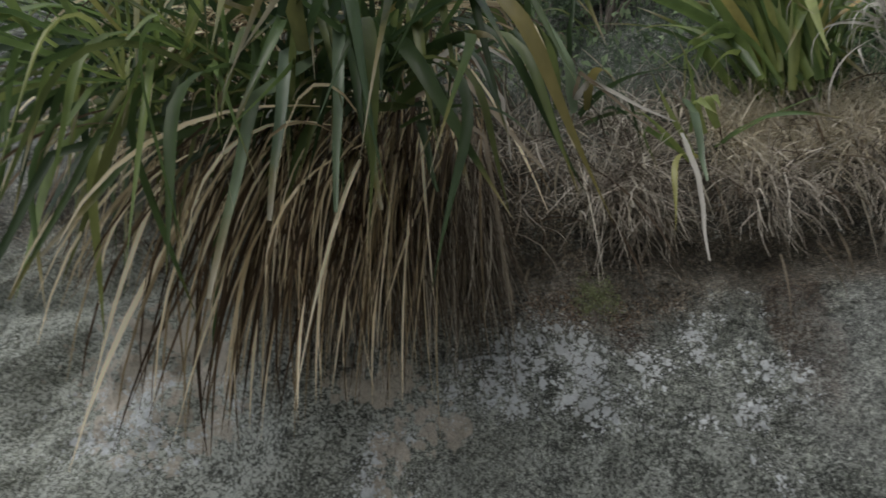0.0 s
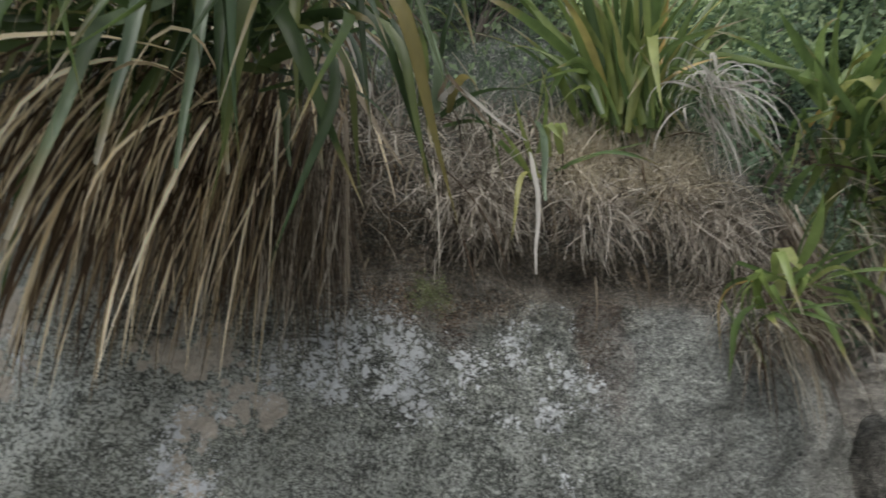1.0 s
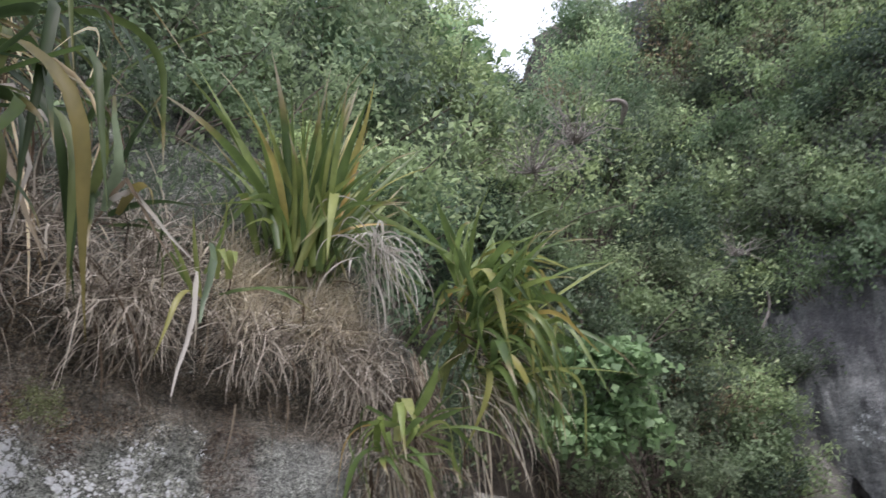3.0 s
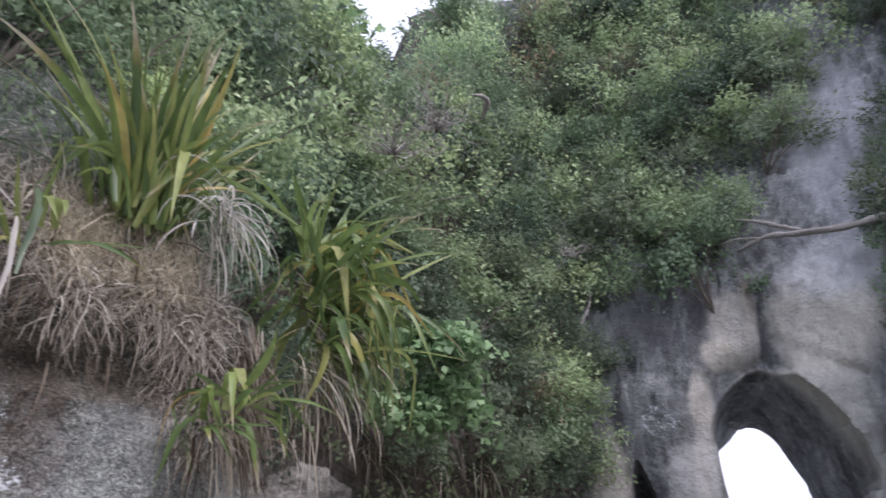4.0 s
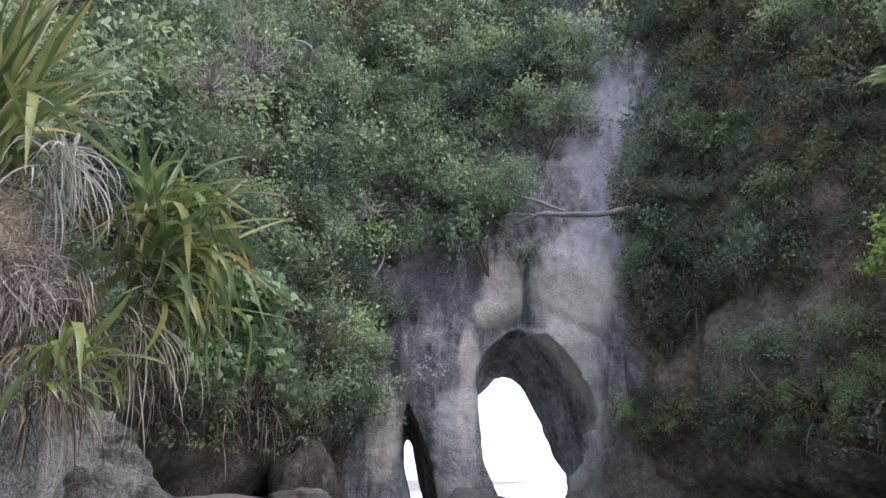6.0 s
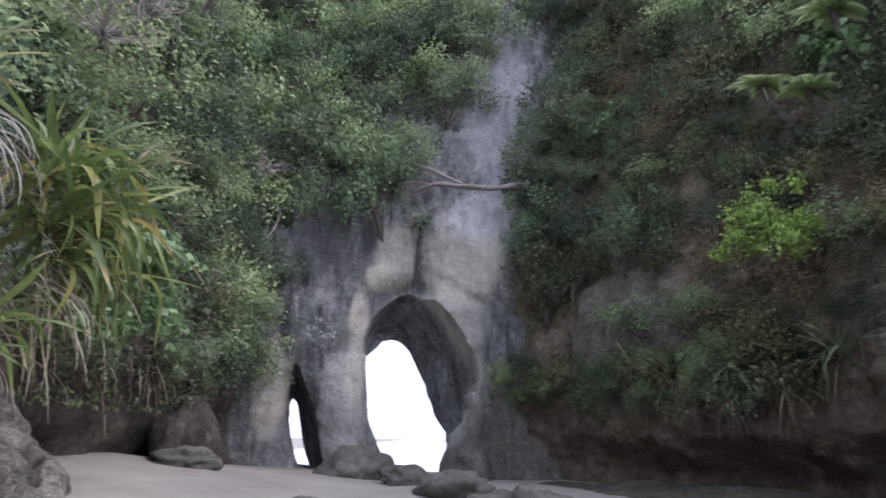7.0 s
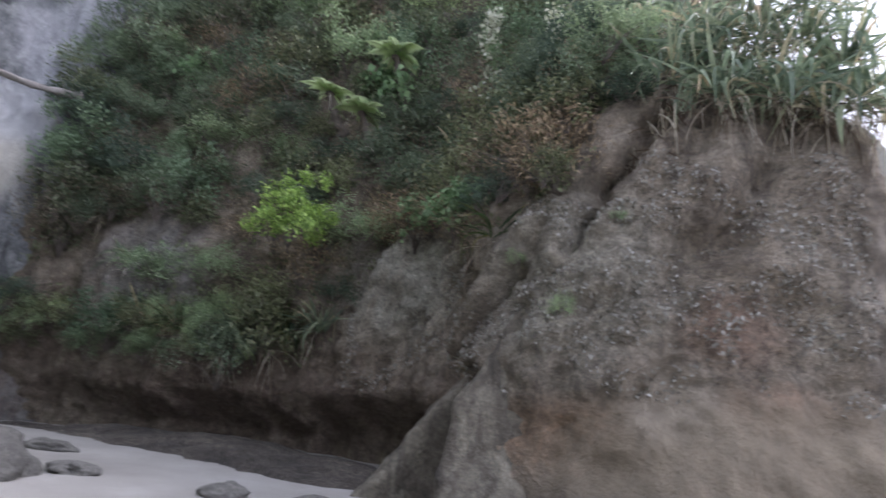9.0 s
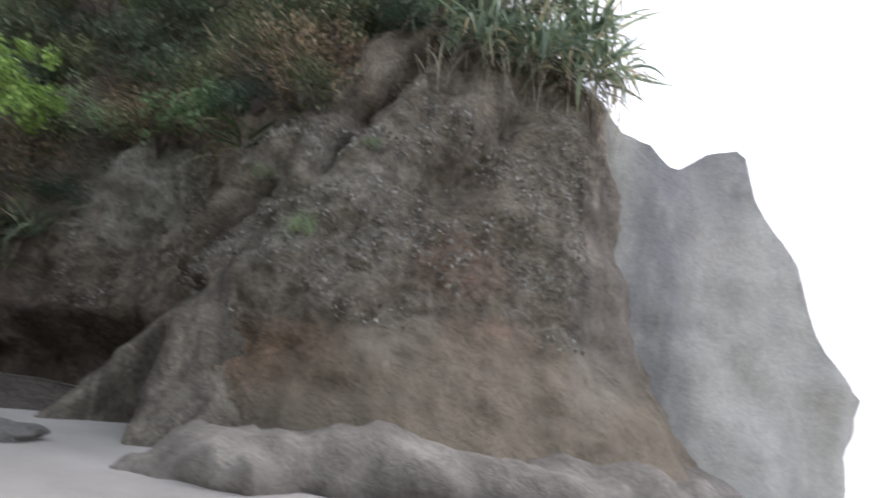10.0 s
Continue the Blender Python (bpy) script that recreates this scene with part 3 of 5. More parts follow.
class RightWall(Wall):
    """Slanting folds and hollows run down this cliff."""

    def carve(self, p):
        fold = abs(noise.noise(Vector((p[0] * 0.75 + p[2] * 0.35, p[1] * 0.5, p[2] * 0.18))))
        fine = abs(noise.noise(Vector((p[0] * 2.0 + p[2] * 0.7, p[1] * 1.5, p[2] * 0.6))))
        flake = noise.noise(Vector((p[0] * 2.6, p[1] * 2.6, p[2] * 6.0))) + 0.6 * noise.noise(Vector((p[0] * 6.0, p[1] * 6.0, p[2] * 13.0)))
        calm = 1.0 if p[0] > 4.5 else max(0.12, min(1.0, (p[2] - 0.9) / 1.2))
        deep = (-0.7 * fold - 0.22 * fine + 0.2 + 0.11 * flake) * calm * (1.0 if p[0] > 2.0 else max(0.45, 1 - 0.3 * (2.0 - p[0])))
        if 4.3 < p[2] < 7.6 and p[0] < 7:  # slanting cleft under the flax
            ragged = 0.22 * noise.noise(Vector((0, 2, p[2] * 2.2)))
            deep += 0.5 * math.exp(-(((p[0] - 3.75 + ragged + 0.295 * (p[2] - 4.67)) / (0.07 + 0.04 * (p[2] - 4.3))) ** 2))
        if 2.6 < p[2] < 4.2 and p[0] < 9:  # cleft above the ribs
            deep += 0.6 * math.exp(-(((p[0] - 5.1 - 0.9 * (3.89 - p[2])) / 0.13) ** 2))
        if p[2] < 2.6 and p[0] < 9:  # hollow between the ribs
            deep += 0.7 * math.exp(-(((p[0] - 5.35) / 0.45) ** 2)) * min(1.0, 2.6 - p[2])
        return deep


NEAR = NearWall([(-9, 2.9), (-4, 3.5), (-1.5, 3.45), (0.5, 3.25), (2.4, 3.05), (3.5, 3.25), (4.3, 4.1), (5.0, 5.6)],
            [(0.0, [(-1, 0), (2.0, 0.1), (2.6, 0.0), (3.4, 0.5), (5, 1.6), (8, 3.6), (12, 6)]),
             (0.7, [(-1, -0.1), (1.0, 0.0), (2.1, 0.12), (2.45, 0.2), (2.75, 0.1), (3.3, 0.35), (4.5, 1.2), (8, 3.4), (12, 6)]),
             (0.85, [(-1, -0.5), (0.6, 0.0), (2.0, 0.1), (2.5, 0.3), (2.8, 0.2), (3.6, 0.6), (5, 1.9), (8, 4.0), (12, 6.5)]),
             (1.0, [(-1, -0.3), (0.6, 0.5), (2.0, 0.2), (3.5, 0.8), (6, 2.5), (12, 7)])],
            [(0.0, 10.5), (0.8, 10.5), (1.0, 8.0)], amp=0.16, scale=0.9, seed=3.0)
BUSH = Wall([(4.2, 5.6), (6.5, 6.6), (9.5, 7.3), (13, 7.2), (16, 6.7), (18.4, 6.3), (22, 6.0), (27, 6.0)],
            [(0.0, [(-1, 0.8), (1.0, 1.2), (2.2, 0.2), (5, 1.0), (9, 2.6), (18, 6)]),
             (0.36, [(-1, 0.4), (0.9, 1.0), (2.0, 0.0), (5, 0.4), (9, 1.6), (13, 3.4), (24, 8)]),
             (0.66, [(-1, 0.0), (2, 0.0), (6, 0.1), (9, 0.8), (14, 3.0), (26, 7.5)])],
            [(0.0, 14), (0.17, 16), (0.3, 18.5), (0.385, 20), (0.44, 17.0), (0.5, 16.6), (0.605, 19.0), (0.69, 21.5), (0.78, 24), (0.87, 31), (1.0, 33)], amp=0.45, scale=0.5, seed=11.0)
MAIN_FRONT = [(0.75, -1.2), (0.95, 0.4), (1.55, 1.9), (1.8, 3.0), (1.9, 4.2), (1.84, 5.4), (1.5, 6.25), (0.9, 6.75), (0.25, 6.95), (-0.4, 6.5), (-0.95, 5.9), (-1.45, 5.2), (-1.75, 4.5), (-1.85, 3.8), (-1.78, 3.05), (-1.5, 2.3), (-1.1, 1.6), (-0.75, 0.8), (-0.5, -1.2)]
SLIT_FRONT = [(3.5, -1.2), (3.8, 0.3), (4.12, 1.2), (4.38, 2.3), (4.45, 3.3), (4.28, 4.1), (3.9, 3.4), (3.42, 2.3), (3.2, 1.2), (3.05, 0.2), (2.9, -1.2)]
RIMS = [spline(k + k[:1], 90) for k in (MAIN_FRONT, SLIT_FRONT)]


class ArchWall(Wall):
    """The wall round the arches flares into the openings; grooves run up from the keel of the vault."""

    def carve(self, p):
        rills = 0.22 * abs(noise.noise(Vector((0, p[1] * 2.6, p[2] * 0.35)))) + 0.1 * noise.noise(Vector((p[0], p[1] * 6, p[2] * 2.2))) if p[2] > 9 else 0.0
        if p[2] > 12:
            return rills
        below = 7.75 + 0.72 * (p[1] + 0.08) - p[2]  # a slanting break beside the keel
        if -2.4 < p[1] < 0.0 and 0 < below < 0.6:
            rills += 0.13 * (1 - below / 0.6)
        far = [np.sqrt(((rim - p[1:]) ** 2).sum(1).min()) for rim in RIMS]
        deep = (0.75 if p[1] > 0.3 else 0.75 * max(0.12, 1 - (0.3 - p[1]) / 0.9)) * math.exp(-((far[0] / 0.6) ** 1.3)) + 0.4 * math.exp(-((far[1] / 0.4) ** 1.3))
        keel = 0.25 + 0.02 * (p[2] - 7.0)
        if p[2] > 6.0:
            fade = max(0.0, min(1.0, (9.3 - p[2]) / 1.6, (p[2] - 6.0) / 1.2))
            deep += fade * 0.32 * math.exp(-(((p[1] - keel) / 0.1) ** 2)) + fade * 0.35 * (p[1] < keel) * math.exp(-(((p[1] - keel) / 1.8) ** 2))
        edge = p[1] - 0.1 + 1.25 * (p[2] - 8.1)
        deep += 0.16 * math.exp(-((edge / 0.12) ** 2)) * max(0.0, min(1.0, (p[2] - 5.8) * 2, (8.4 - p[2]) * 2)) * max(0.0, min(1.0, 1.5 - 2 * p[1]))
        return deep + rills


ARCH = ArchWall([(19.6, 14), (19.6, 9.0), (20.0, 4.6), (20.1, 2.5), (20.1, 0.2), (19.7, -1.8), (19.0, -4.2), (18.6, -8)],
            [(0.0, [(-1, -0.2), (4, 0.2), (8, 0.7), (12, 2.2), (26, 7)]),
             (0.6, [(-1, -0.1), (6, 0.2), (9, 0.9), (14, 2.8), (26, 7)]),
             (1.0, [(-1, -0.4), (2, 0.2), (8, 0.6), (12, 2.0), (26, 7)])],
            [(0, 33), (1, 29)], amp=0.22, scale=0.55, seed=23.0)
RIGHT = RightWall([(23.6, -2.0), (19.4, -2.9), (17.2, -4.8), (14.8, -6.0), (12.6, -7.8), (10, -9.0), (7.6, -8.7), (5.6, -8.0), (4.0, -8.0), (2.3, -8.9), (0.7, -10.4), (-0.35, -11.7), (-0.2, -13.2), (1.0, -15)],
             [(0.0, [(-1, -0.2), (2, 0.2), (8, 0.8), (12, 2.2), (22, 6)]),
              (0.36, [(-1, 1.2), (0.9, 1.8), (1.8, 0.4), (5, 0.4), (10, 2.0), (14, 3.6), (20, 6)]),
              (0.55, [(-1, 0.9), (0.9, 1.5), (1.9, 0.3), (5, 0.5), (8, 1.9), (12, 4.0), (20, 7)]),
              (0.65, [(-1, -0.8), (0.6, -0.3), (2.4, 0.1), (5, 0.7), (7.5, 2.0), (12, 4.5), (20, 8)]),
              (0.85, [(-1, -2.0), (0.2, -1.3), (1.0, -0.65), (1.8, -0.15), (3, 0.1), (5.4, 0.5), (6.8, 0.9), (8.5, 2.0), (20, 8)])],
             [(0, 26), (0.15, 25), (0.24, 23), (0.36, 18.5), (0.5, 16.3), (0.6, 14.0), (0.7, 12.2), (0.77, 10.8), (0.82, 9.6), (0.855, 8.2), (0.89, 6.9), (1.0, 6.8)], amp=0.32, scale=0.6, seed=37.0)
HEADLAND = Wall([(0.7, -11.9), (-0.4, -12.6), (-1.3, -13.12), (-2.2, -13.65), (-3.2, -14.22), (-4.0, -14.72), (-4.1, -15.9), (-3.0, -18)],
                [(0.0, [(-1, -0.3), (2, 0), (7, 0.5)]), (0.4, [(-1, -0.6), (0.6, -0.2), (1.6, 0.1), (3, 0.0), (6, 0.25)]), (0.55, [(-1, 0.5), (0.8, 0.45), (2, 0.0), (6, 0.25)]), (1.0, [(-1, 0.4), (2, 0.2), (6, 0.8)])],
                [(0, 7)], amp=0.3, scale=0.4, seed=51.0)
HEADLAND.crest = [(nearest(HEADLAND, x, y), z) for x, y, z in (
    (0.7, -11.9, 7.6), (0.1, -12.3, 7.1), (-0.15, -12.45, 6.5), (-0.68, -12.76, 6.4), (-1.08, -13.0, 5.9), (-1.69, -13.35, 6.3), (-2.24, -13.66, 6.35), (-2.36, -13.74, 5.4),
    (-2.71, -13.95, 4.75), (-3.19, -14.22, 4.3), (-3.3, -14.28, 3.6), (-3.6, -14.46, 2.8), (-4.0, -14.72, 2.1), (-4.1, -15.9, 1.6), (-3.0, -18, 1.5))]

class Cracked(Wall):
    """Blocky rock with clefts."""

    def carve(self, p):
        q = Vector(p)
        return 0.35 * max(0.0, 0.25 - abs(noise.noise(q * 1.1))) * 2.0 + 0.25 * abs(noise.noise(q * 2.6)) + 0.08 * noise.noise(q * 6.0)


OUTCROP = Cracked([(3.7, 4.2), (4.6, 4.35), (5.6, 4.7), (7.2, 4.95), (8.7, 5.25), (9.3, 6.2), (9.5, 7.6)],
               [(0.0, [(-1, -0.2), (0.8, 0.0), (1.6, 0.25), (2.4, 0.9), (3.0, 1.6)]), (1.0, [(-1, -0.3), (0.7, 0.0), (1.6, 0.3), (2.3, 1.0), (3.0, 1.8)])],
               [(0.0, 2.9), (0.5, 2.6), (0.8, 2.2), (1.0, 2.0)], amp=0.5, scale=0.7, seed=71.0)
tagged(OUTCROP.build("rock_outcrop", M_CORNER, 0.07, 1.6), "grey-brown weathered rock bulging below the bush", "rock", kind="structure")
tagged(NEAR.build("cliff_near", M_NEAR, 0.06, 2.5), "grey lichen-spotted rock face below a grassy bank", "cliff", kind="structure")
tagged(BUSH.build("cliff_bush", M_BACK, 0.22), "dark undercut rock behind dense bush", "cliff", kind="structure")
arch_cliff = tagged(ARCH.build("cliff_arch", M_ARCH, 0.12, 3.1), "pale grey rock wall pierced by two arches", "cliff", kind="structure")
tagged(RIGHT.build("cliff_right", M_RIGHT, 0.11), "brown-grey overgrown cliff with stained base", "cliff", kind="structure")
tagged(HEADLAND.build("headland", M_HEAD, 0.18), "pale bare rock headland against the sky", "cliff", kind="structure")


def tunnel(front, back, x0, x1, steps=24, rough=0.12, jag=0.0):
    """A solid in the shape of a cave passage between two outlines, to be cut out of the wall."""
    ring = 72
    a, b = spline(front + front[:1], ring + 1)[:-1], spline(back + back[:1], ring + 1)[:-1]
    verts, faces = [], []
    for k in range(steps):
        u = k / (steps - 1)
        x = x0 + (x1 - x0) * u
        u = max(0.0, min(1.0, (x - 20.7) / 2.7))
        for i in range(ring):
            y, z = a[i] * (1 - u) + b[i] * u
            ragged = jag * (noise.noise(Vector((3.0, y * 1.5, z * 3.4))) + 0.6 * noise.noise(Vector((8.0, y * 3.0, z * 8.0)))) * (z > 1.5) * (y < 0.2) * (1 - u)
            d = ragged + rough * fbm((x, y, z), 0.9, 4) + 0.5 * rough * noise.noise(Vector((u, y * 2.6, z * 2.6))) * (1 - u)
            verts.append((x, y + d, z + d * (z > 0.6)))
    for k in range(steps - 1):
        for i in range(ring):
            j = (i + 1) % ring
            faces.append((k * ring + i, k * ring + j, (k + 1) * ring + j, (k + 1) * ring + i))
    faces.append(tuple(range(ring))[::-1])
    faces.append(tuple((steps - 1) * ring + i for i in range(ring)))
    me = mesh_of("cut", verts, faces, M_ARCH, True)
    bm = bmesh.new()
    bm.from_mesh(me)
    bmesh.ops.recalc_face_normals(bm, faces=bm.faces)
    bm.to_mesh(me)
    bm.free()
    return new("cut", me)


def cut(ob, cutters):
    for c in cutters:
        mod = ob.modifiers.new("cut", "BOOLEAN")
        mod.operation, mod.solver, mod.object = "DIFFERENCE", "EXACT", c
    bpy.context.view_layer.update()
    me = bpy.data.meshes.new_from_object(ob.evaluated_get(bpy.context.evaluated_depsgraph_get()))
    ob.modifiers.clear()
    ob.data = me
    for c in cutters:
        bpy.data.objects.remove(c)


for ob_ in (arch_cliff,):
    bm = bmesh.new()
    bm.from_mesh(ob_.data)
    bmesh.ops.recalc_face_normals(bm, faces=bm.faces)
    bm.to_mesh(ob_.data)
    bm.free()
main_arch = tunnel(MAIN_FRONT,
                   [(0.8, -1.2), (1.2, 0.2), (2.0, 2.0), (2.35, 3.3), (2.35, 4.4), (1.9, 5.1), (1.4, 5.35), (0.92, 5.32), (0.44, 4.9), (0.03, 4.1), (-0.28, 3.1), (-0.55, 2.3), (-0.92, 1.7), (-0.98, 0.95), (-0.75, 0.3), (-0.5, -1.2)], 18.2, 24.6, jag=0.3)
slit = tunnel(SLIT_FRONT,
              [(4.35, -1.2), (4.53, 0.1), (4.77, 1.3), (4.95, 2.4), (4.84, 3.0), (4.62, 2.8), (4.47, 1.95), (4.23, 1.1), (3.9, 0.1), (3.75, -1.2)], 18.2, 24.6, rough=0.05)
cut(arch_cliff, [main_arch, slit])


def on(wall, x, y, z, out=0.0):
    return wall.point(nearest(wall, x, y), z, out)


# ---------------------------------------------------------------- rocks


def boulder(x, y, size, seed, label, sink=0.3, material=M_BOULDER, z=None, flat=1.0):
    """A rounded beach rock, half sunk in the sand."""
    bm = bmesh.new()
    bmesh.ops.create_icosphere(bm, subdivisions=4, radius=1.0)
    for v in bm.verts:
        d = v.co.normalized()
        r = 1 + 0.34 * fbm(d + Vector((seed, 0, 0)), 1.0, 4) + 0.1 * fbm(d + Vector((seed, 5, 0)), 3.0, 5) - 0.1 * abs(noise.noise(d * 2.2 + Vector((seed, 0, 7))))
        v.co = Vector((d.x * r * size[0], d.y * r * size[1], d.z * r * size[2]))
    me = bpy.data.meshes.new("boulder")
    bm.to_mesh(me)
    bm.free()
    me.materials.append(material)
    me.polygons.foreach_set("use_smooth", [True] * len(me.polygons))
    ob = new("boulder", me)
    ob.matrix_basis = pose(x, y, (ground_height(x, y) if z is None else z) + size[2] * (1 - 2 * sink) * 0.55, 0, 0, seed * 37 % 360)
    return tagged(ob, label, "boulder")


def tube(points, radii, rough=0.0, scale=2.0, ring=9, count=26, squash=1.0):
    """Vertices and faces of a tapered, closed tube along a smooth line."""
    line = spline(points, count)
    rad = np.interp(np.linspace(0, 1, count), np.linspace(0, 1, len(radii)), radii).tolist()
    verts, faces = [], []
    for i, p in enumerate(line):
        d = Vector(line[min(i + 1, count - 1)] - line[max(i - 1, 0)]).normalized()
        side = d.cross(Vector((0, 0, 1)))
        side = side.normalized() if side.length > 0.05 else Vector((1, 0, 0))
        up = side.cross(d)
        for k in range(ring):
            a = 2 * math.pi * k / ring
            q = Vector(p) + rad[i] * (side * math.cos(a) + up * math.sin(a) * squash)
            verts.append(q + (q - Vector(p)) * rough * fbm(q, scale, 4) / max(rad[i], 1e-4) * min(1, rad[i] * 3))
    for i in range(count - 1):
        for k in range(ring):
            a, b = i * ring + k, i * ring + (k + 1) % ring
            faces.append((a, b, b + ring, a + ring))
    faces.append(tuple(range(ring))[::-1])
    faces.append(tuple((count - 1) * ring + k for k in range(ring)))
    return verts, faces


def merged(pieces):
    verts, faces = [], []
    for v, f in pieces:
        faces += [tuple(i + len(verts) for i in q) for q in f]
        verts += list(v)
    return verts, faces


boulder(8.8, -1.75, (1.15, 0.85, 0.6), 1.0, "large smooth grey boulder half buried in sand")
boulder(13.6, -0.9, (0.95, 0.7, 0.45), 2.0, "rounded dark boulder on the sand before the arch")
boulder(9.4, 1.0, (0.55, 0.42, 0.25), 3.0, "small grey boulder sunk in pale sand")
boulder(10.6, 2.0, (0.4, 0.32, 0.18), 4.0, "low dark stone lying in pale sand")
boulder(8.7, -3.2, (0.5, 0.35, 0.12), 5.0, "flat dark stone lying on sand")
boulder(11.2, -3.4, (0.45, 0.3, 0.14), 6.0, "flat dark stone at the foot of the cliff")
boulder(14.4, 5.5, (1.0, 0.6, 0.35), 7.0, "dark low boulder beside the undercut cliff")
boulder(18.6, 1.9, (1.0, 0.9, 0.75), 8.0, "weathered dark rock at the foot of the arch pillar")
boulder(16.9, 0.3, (0.9, 0.6, 0.4), 9.0, "dark wet boulder in front of the arch")
boulder(19.3, -1.5, (0.8, 0.8, 0.9), 10.0, "dark rock lump at the foot of the arch")
boulder(5.2, -5.4, (0.5, 0.4, 0.18), 11.0, "low stone beside the cliff buttress")
boulder(6.6, -4.6, (0.32, 0.25, 0.14), 12.0, "small stone lying on the sand")
boulder(4.48, 3.85, (0.66, 0.55, 1.02), 13.0, "pale upright rock at the corner of the cliff", 0.2, M_CORNER)
boulder(5.6, 4.6, (0.5, 0.45, 0.45), 14.0, "grey rock at the foot of the undercut cliff", 0.25)
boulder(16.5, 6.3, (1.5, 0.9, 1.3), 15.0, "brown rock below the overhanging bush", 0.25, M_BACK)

boulder(-4.6, -14.6, (0.5, 0.35, 0.3), 16.0, "small dark rock standing in the sea", z=-0.75)
boulder(-5.1, -14.2, (0.35, 0.3, 0.2), 17.0, "small dark rock standing in the sea", z=-0.75)


def buttress(rows=44, cols=64):
    """A smooth sheet of rock that falls in two flaring ribs with a hollow between them."""
    left = spline([(5.75, -8.95, 3.45), (5.85, -8.55, 2.6), (6.05, -7.85, 1.6), (6.3, -7.0, 0.6), (6.5, -6.2, -0.5)], rows)
    mid = spline([(4.75, -8.6, 3.45), (4.8, -7.95, 2.6), (4.85, -7.45, 1.8), (4.8, -7.1, 1.0), (4.6, -6.7, 0.4), (4.1, -6.2, -0.5)], rows)
    verts, faces = [], []
    for back in (0.0, 0.9):
        for i in range(rows):
            u = i / (rows - 1)
            a, b = left[i], mid[i]
            hollow = (a + b) / 2 + np.array([0.15, -(0.35 + 1.0 * u), 0.0])
            hollow[2] = a[2]
            ring = [a + (1.3, -1.5, 0), a + (0.55 + 0.3 * u, -0.45 - 0.3 * u, 0), a, a + (-0.25, -0.3 - 0.35 * u, 0), hollow, b + (0.2, -0.3, 0), b, b + (-0.2 - 0.2 * u, -0.35, 0), b + (-0.9, -1.1, 0)]
            for p in spline(ring, cols):
                q = Vector(p)
                d = 0.16 * fbm(q, 0.9, 3) + 0.07 * fbm((q.x, q.y, q.z * 0.35), 2.8, 4) + 0.02 * noise.noise(q * 7.0)
                verts.append((q.x + 0.3 * d, q.y + d - back, q.z))
    n = rows * cols
    for i in range(rows - 1):
        for k in range(cols - 1):
            a = i * cols + k
            faces += [(a, a + cols, a + cols + 1, a + 1), (n + a, n + a + 1, n + a + cols + 1, n + a + cols)]
    for k in range(cols - 1):
        b = (rows - 1) * cols + k
        faces += [(k, k + 1, n + k + 1, n + k), (b + 1, b, n + b, n + b + 1)]
    for i in range(rows - 1):
        a, b = i * cols, i * cols + cols - 1
        faces += [(a + cols, a, n + a, n + a + cols), (b, b + cols, n + b + cols, n + b)]
    return verts, faces


tagged(new("rock_buttress", mesh_of("rock_buttress", *buttress(), M_RIB, True)), "pale root-like sandstone ribs at the cliff foot", "rock", kind="structure")
shelf = tube([(18.4, -3.6, 0.2), (16.3, -4.7, 0.2), (14, -5.9, 0.22), (11.5, -7.2, 0.15), (9.3, -7.7, 0.08), (7.6, -7.9, 0.0), (6.6, -8.0, -0.1)], [0.8, 1.5, 1.8, 1.9, 1.8, 1.6, 1.0], 0.45, 1.0, 28, 90, 0.27)
tagged(new("rock_shelf", mesh_of("rock_shelf", *shelf, M_BACK, True)), "low dark rock shelf under the overhanging cliff", "rock", kind="structure")
ledge = tube([(3.2, -5.5, 0.0), (2.9, -6.2, 0.12), (2.3, -7.0, 0.12), (1.2, -7.9, 0.08), (0.1, -9.0, 0.05), (-0.8, -10.4, 0.0), (-1.3, -12.0, -0.05), (-1.6, -13.6, -0.2)], [0.25, 0.75, 0.8, 0.75, 0.7, 0.75, 0.8, 0.7], 0.45, 0.9, 26, 90, 0.62)
tagged(new("rock_ledge", mesh_of("rock_ledge", *ledge, M_SHELF, True)), "smooth pale rock shelf along the cliff foot", "rock", kind="structure")

# ---------------------------------------------------------------- leaves and shrubs


def unit(v):
    return v / np.maximum(np.linalg.norm(v, axis=-1, keepdims=True), 1e-9)


def leaf_cards(centres, axes, normals, length, width, fold=0.25):
    """Folded diamond leaves: arrays of vertices and faces."""
    side = unit(np.cross(axes, normals))
    nrm = np.cross(side, axes)
    length, width = np.broadcast_to(length, len(centres))[:, None], np.broadcast_to(width, len(centres))[:, None]
    base, tip = centres - axes * length * 0.5, centres + axes * length * 0.5 - nrm * length * 0.12
    mid = centres - axes * length * 0.05
    left, right = mid - side * width * 0.5 + nrm * width * fold, mid + side * width * 0.5 + nrm * width * fold
    verts = np.stack([base, right, tip, left], 1).reshape(-1, 3)
    k = 4 * np.arange(len(centres))[:, None]
    return verts, np.hstack([k, k + 1, k + 2, k + 3])


def quick_mesh(name, verts, faces, material):
    me = bpy.data.meshes.new(name)
    n = len(faces)
    me.vertices.add(len(verts))
    me.vertices.foreach_set("co", np.asarray(verts, np.float32).ravel())
    me.loops.add(n * 4)
    me.loops.foreach_set("vertex_index", np.asarray(faces, np.int32).ravel())
    me.polygons.add(n)
    me.polygons.foreach_set("loop_start", np.arange(0, n * 4, 4, dtype=np.int32))
    me.materials.append(material)
    me.update()
    me.validate()
    return me


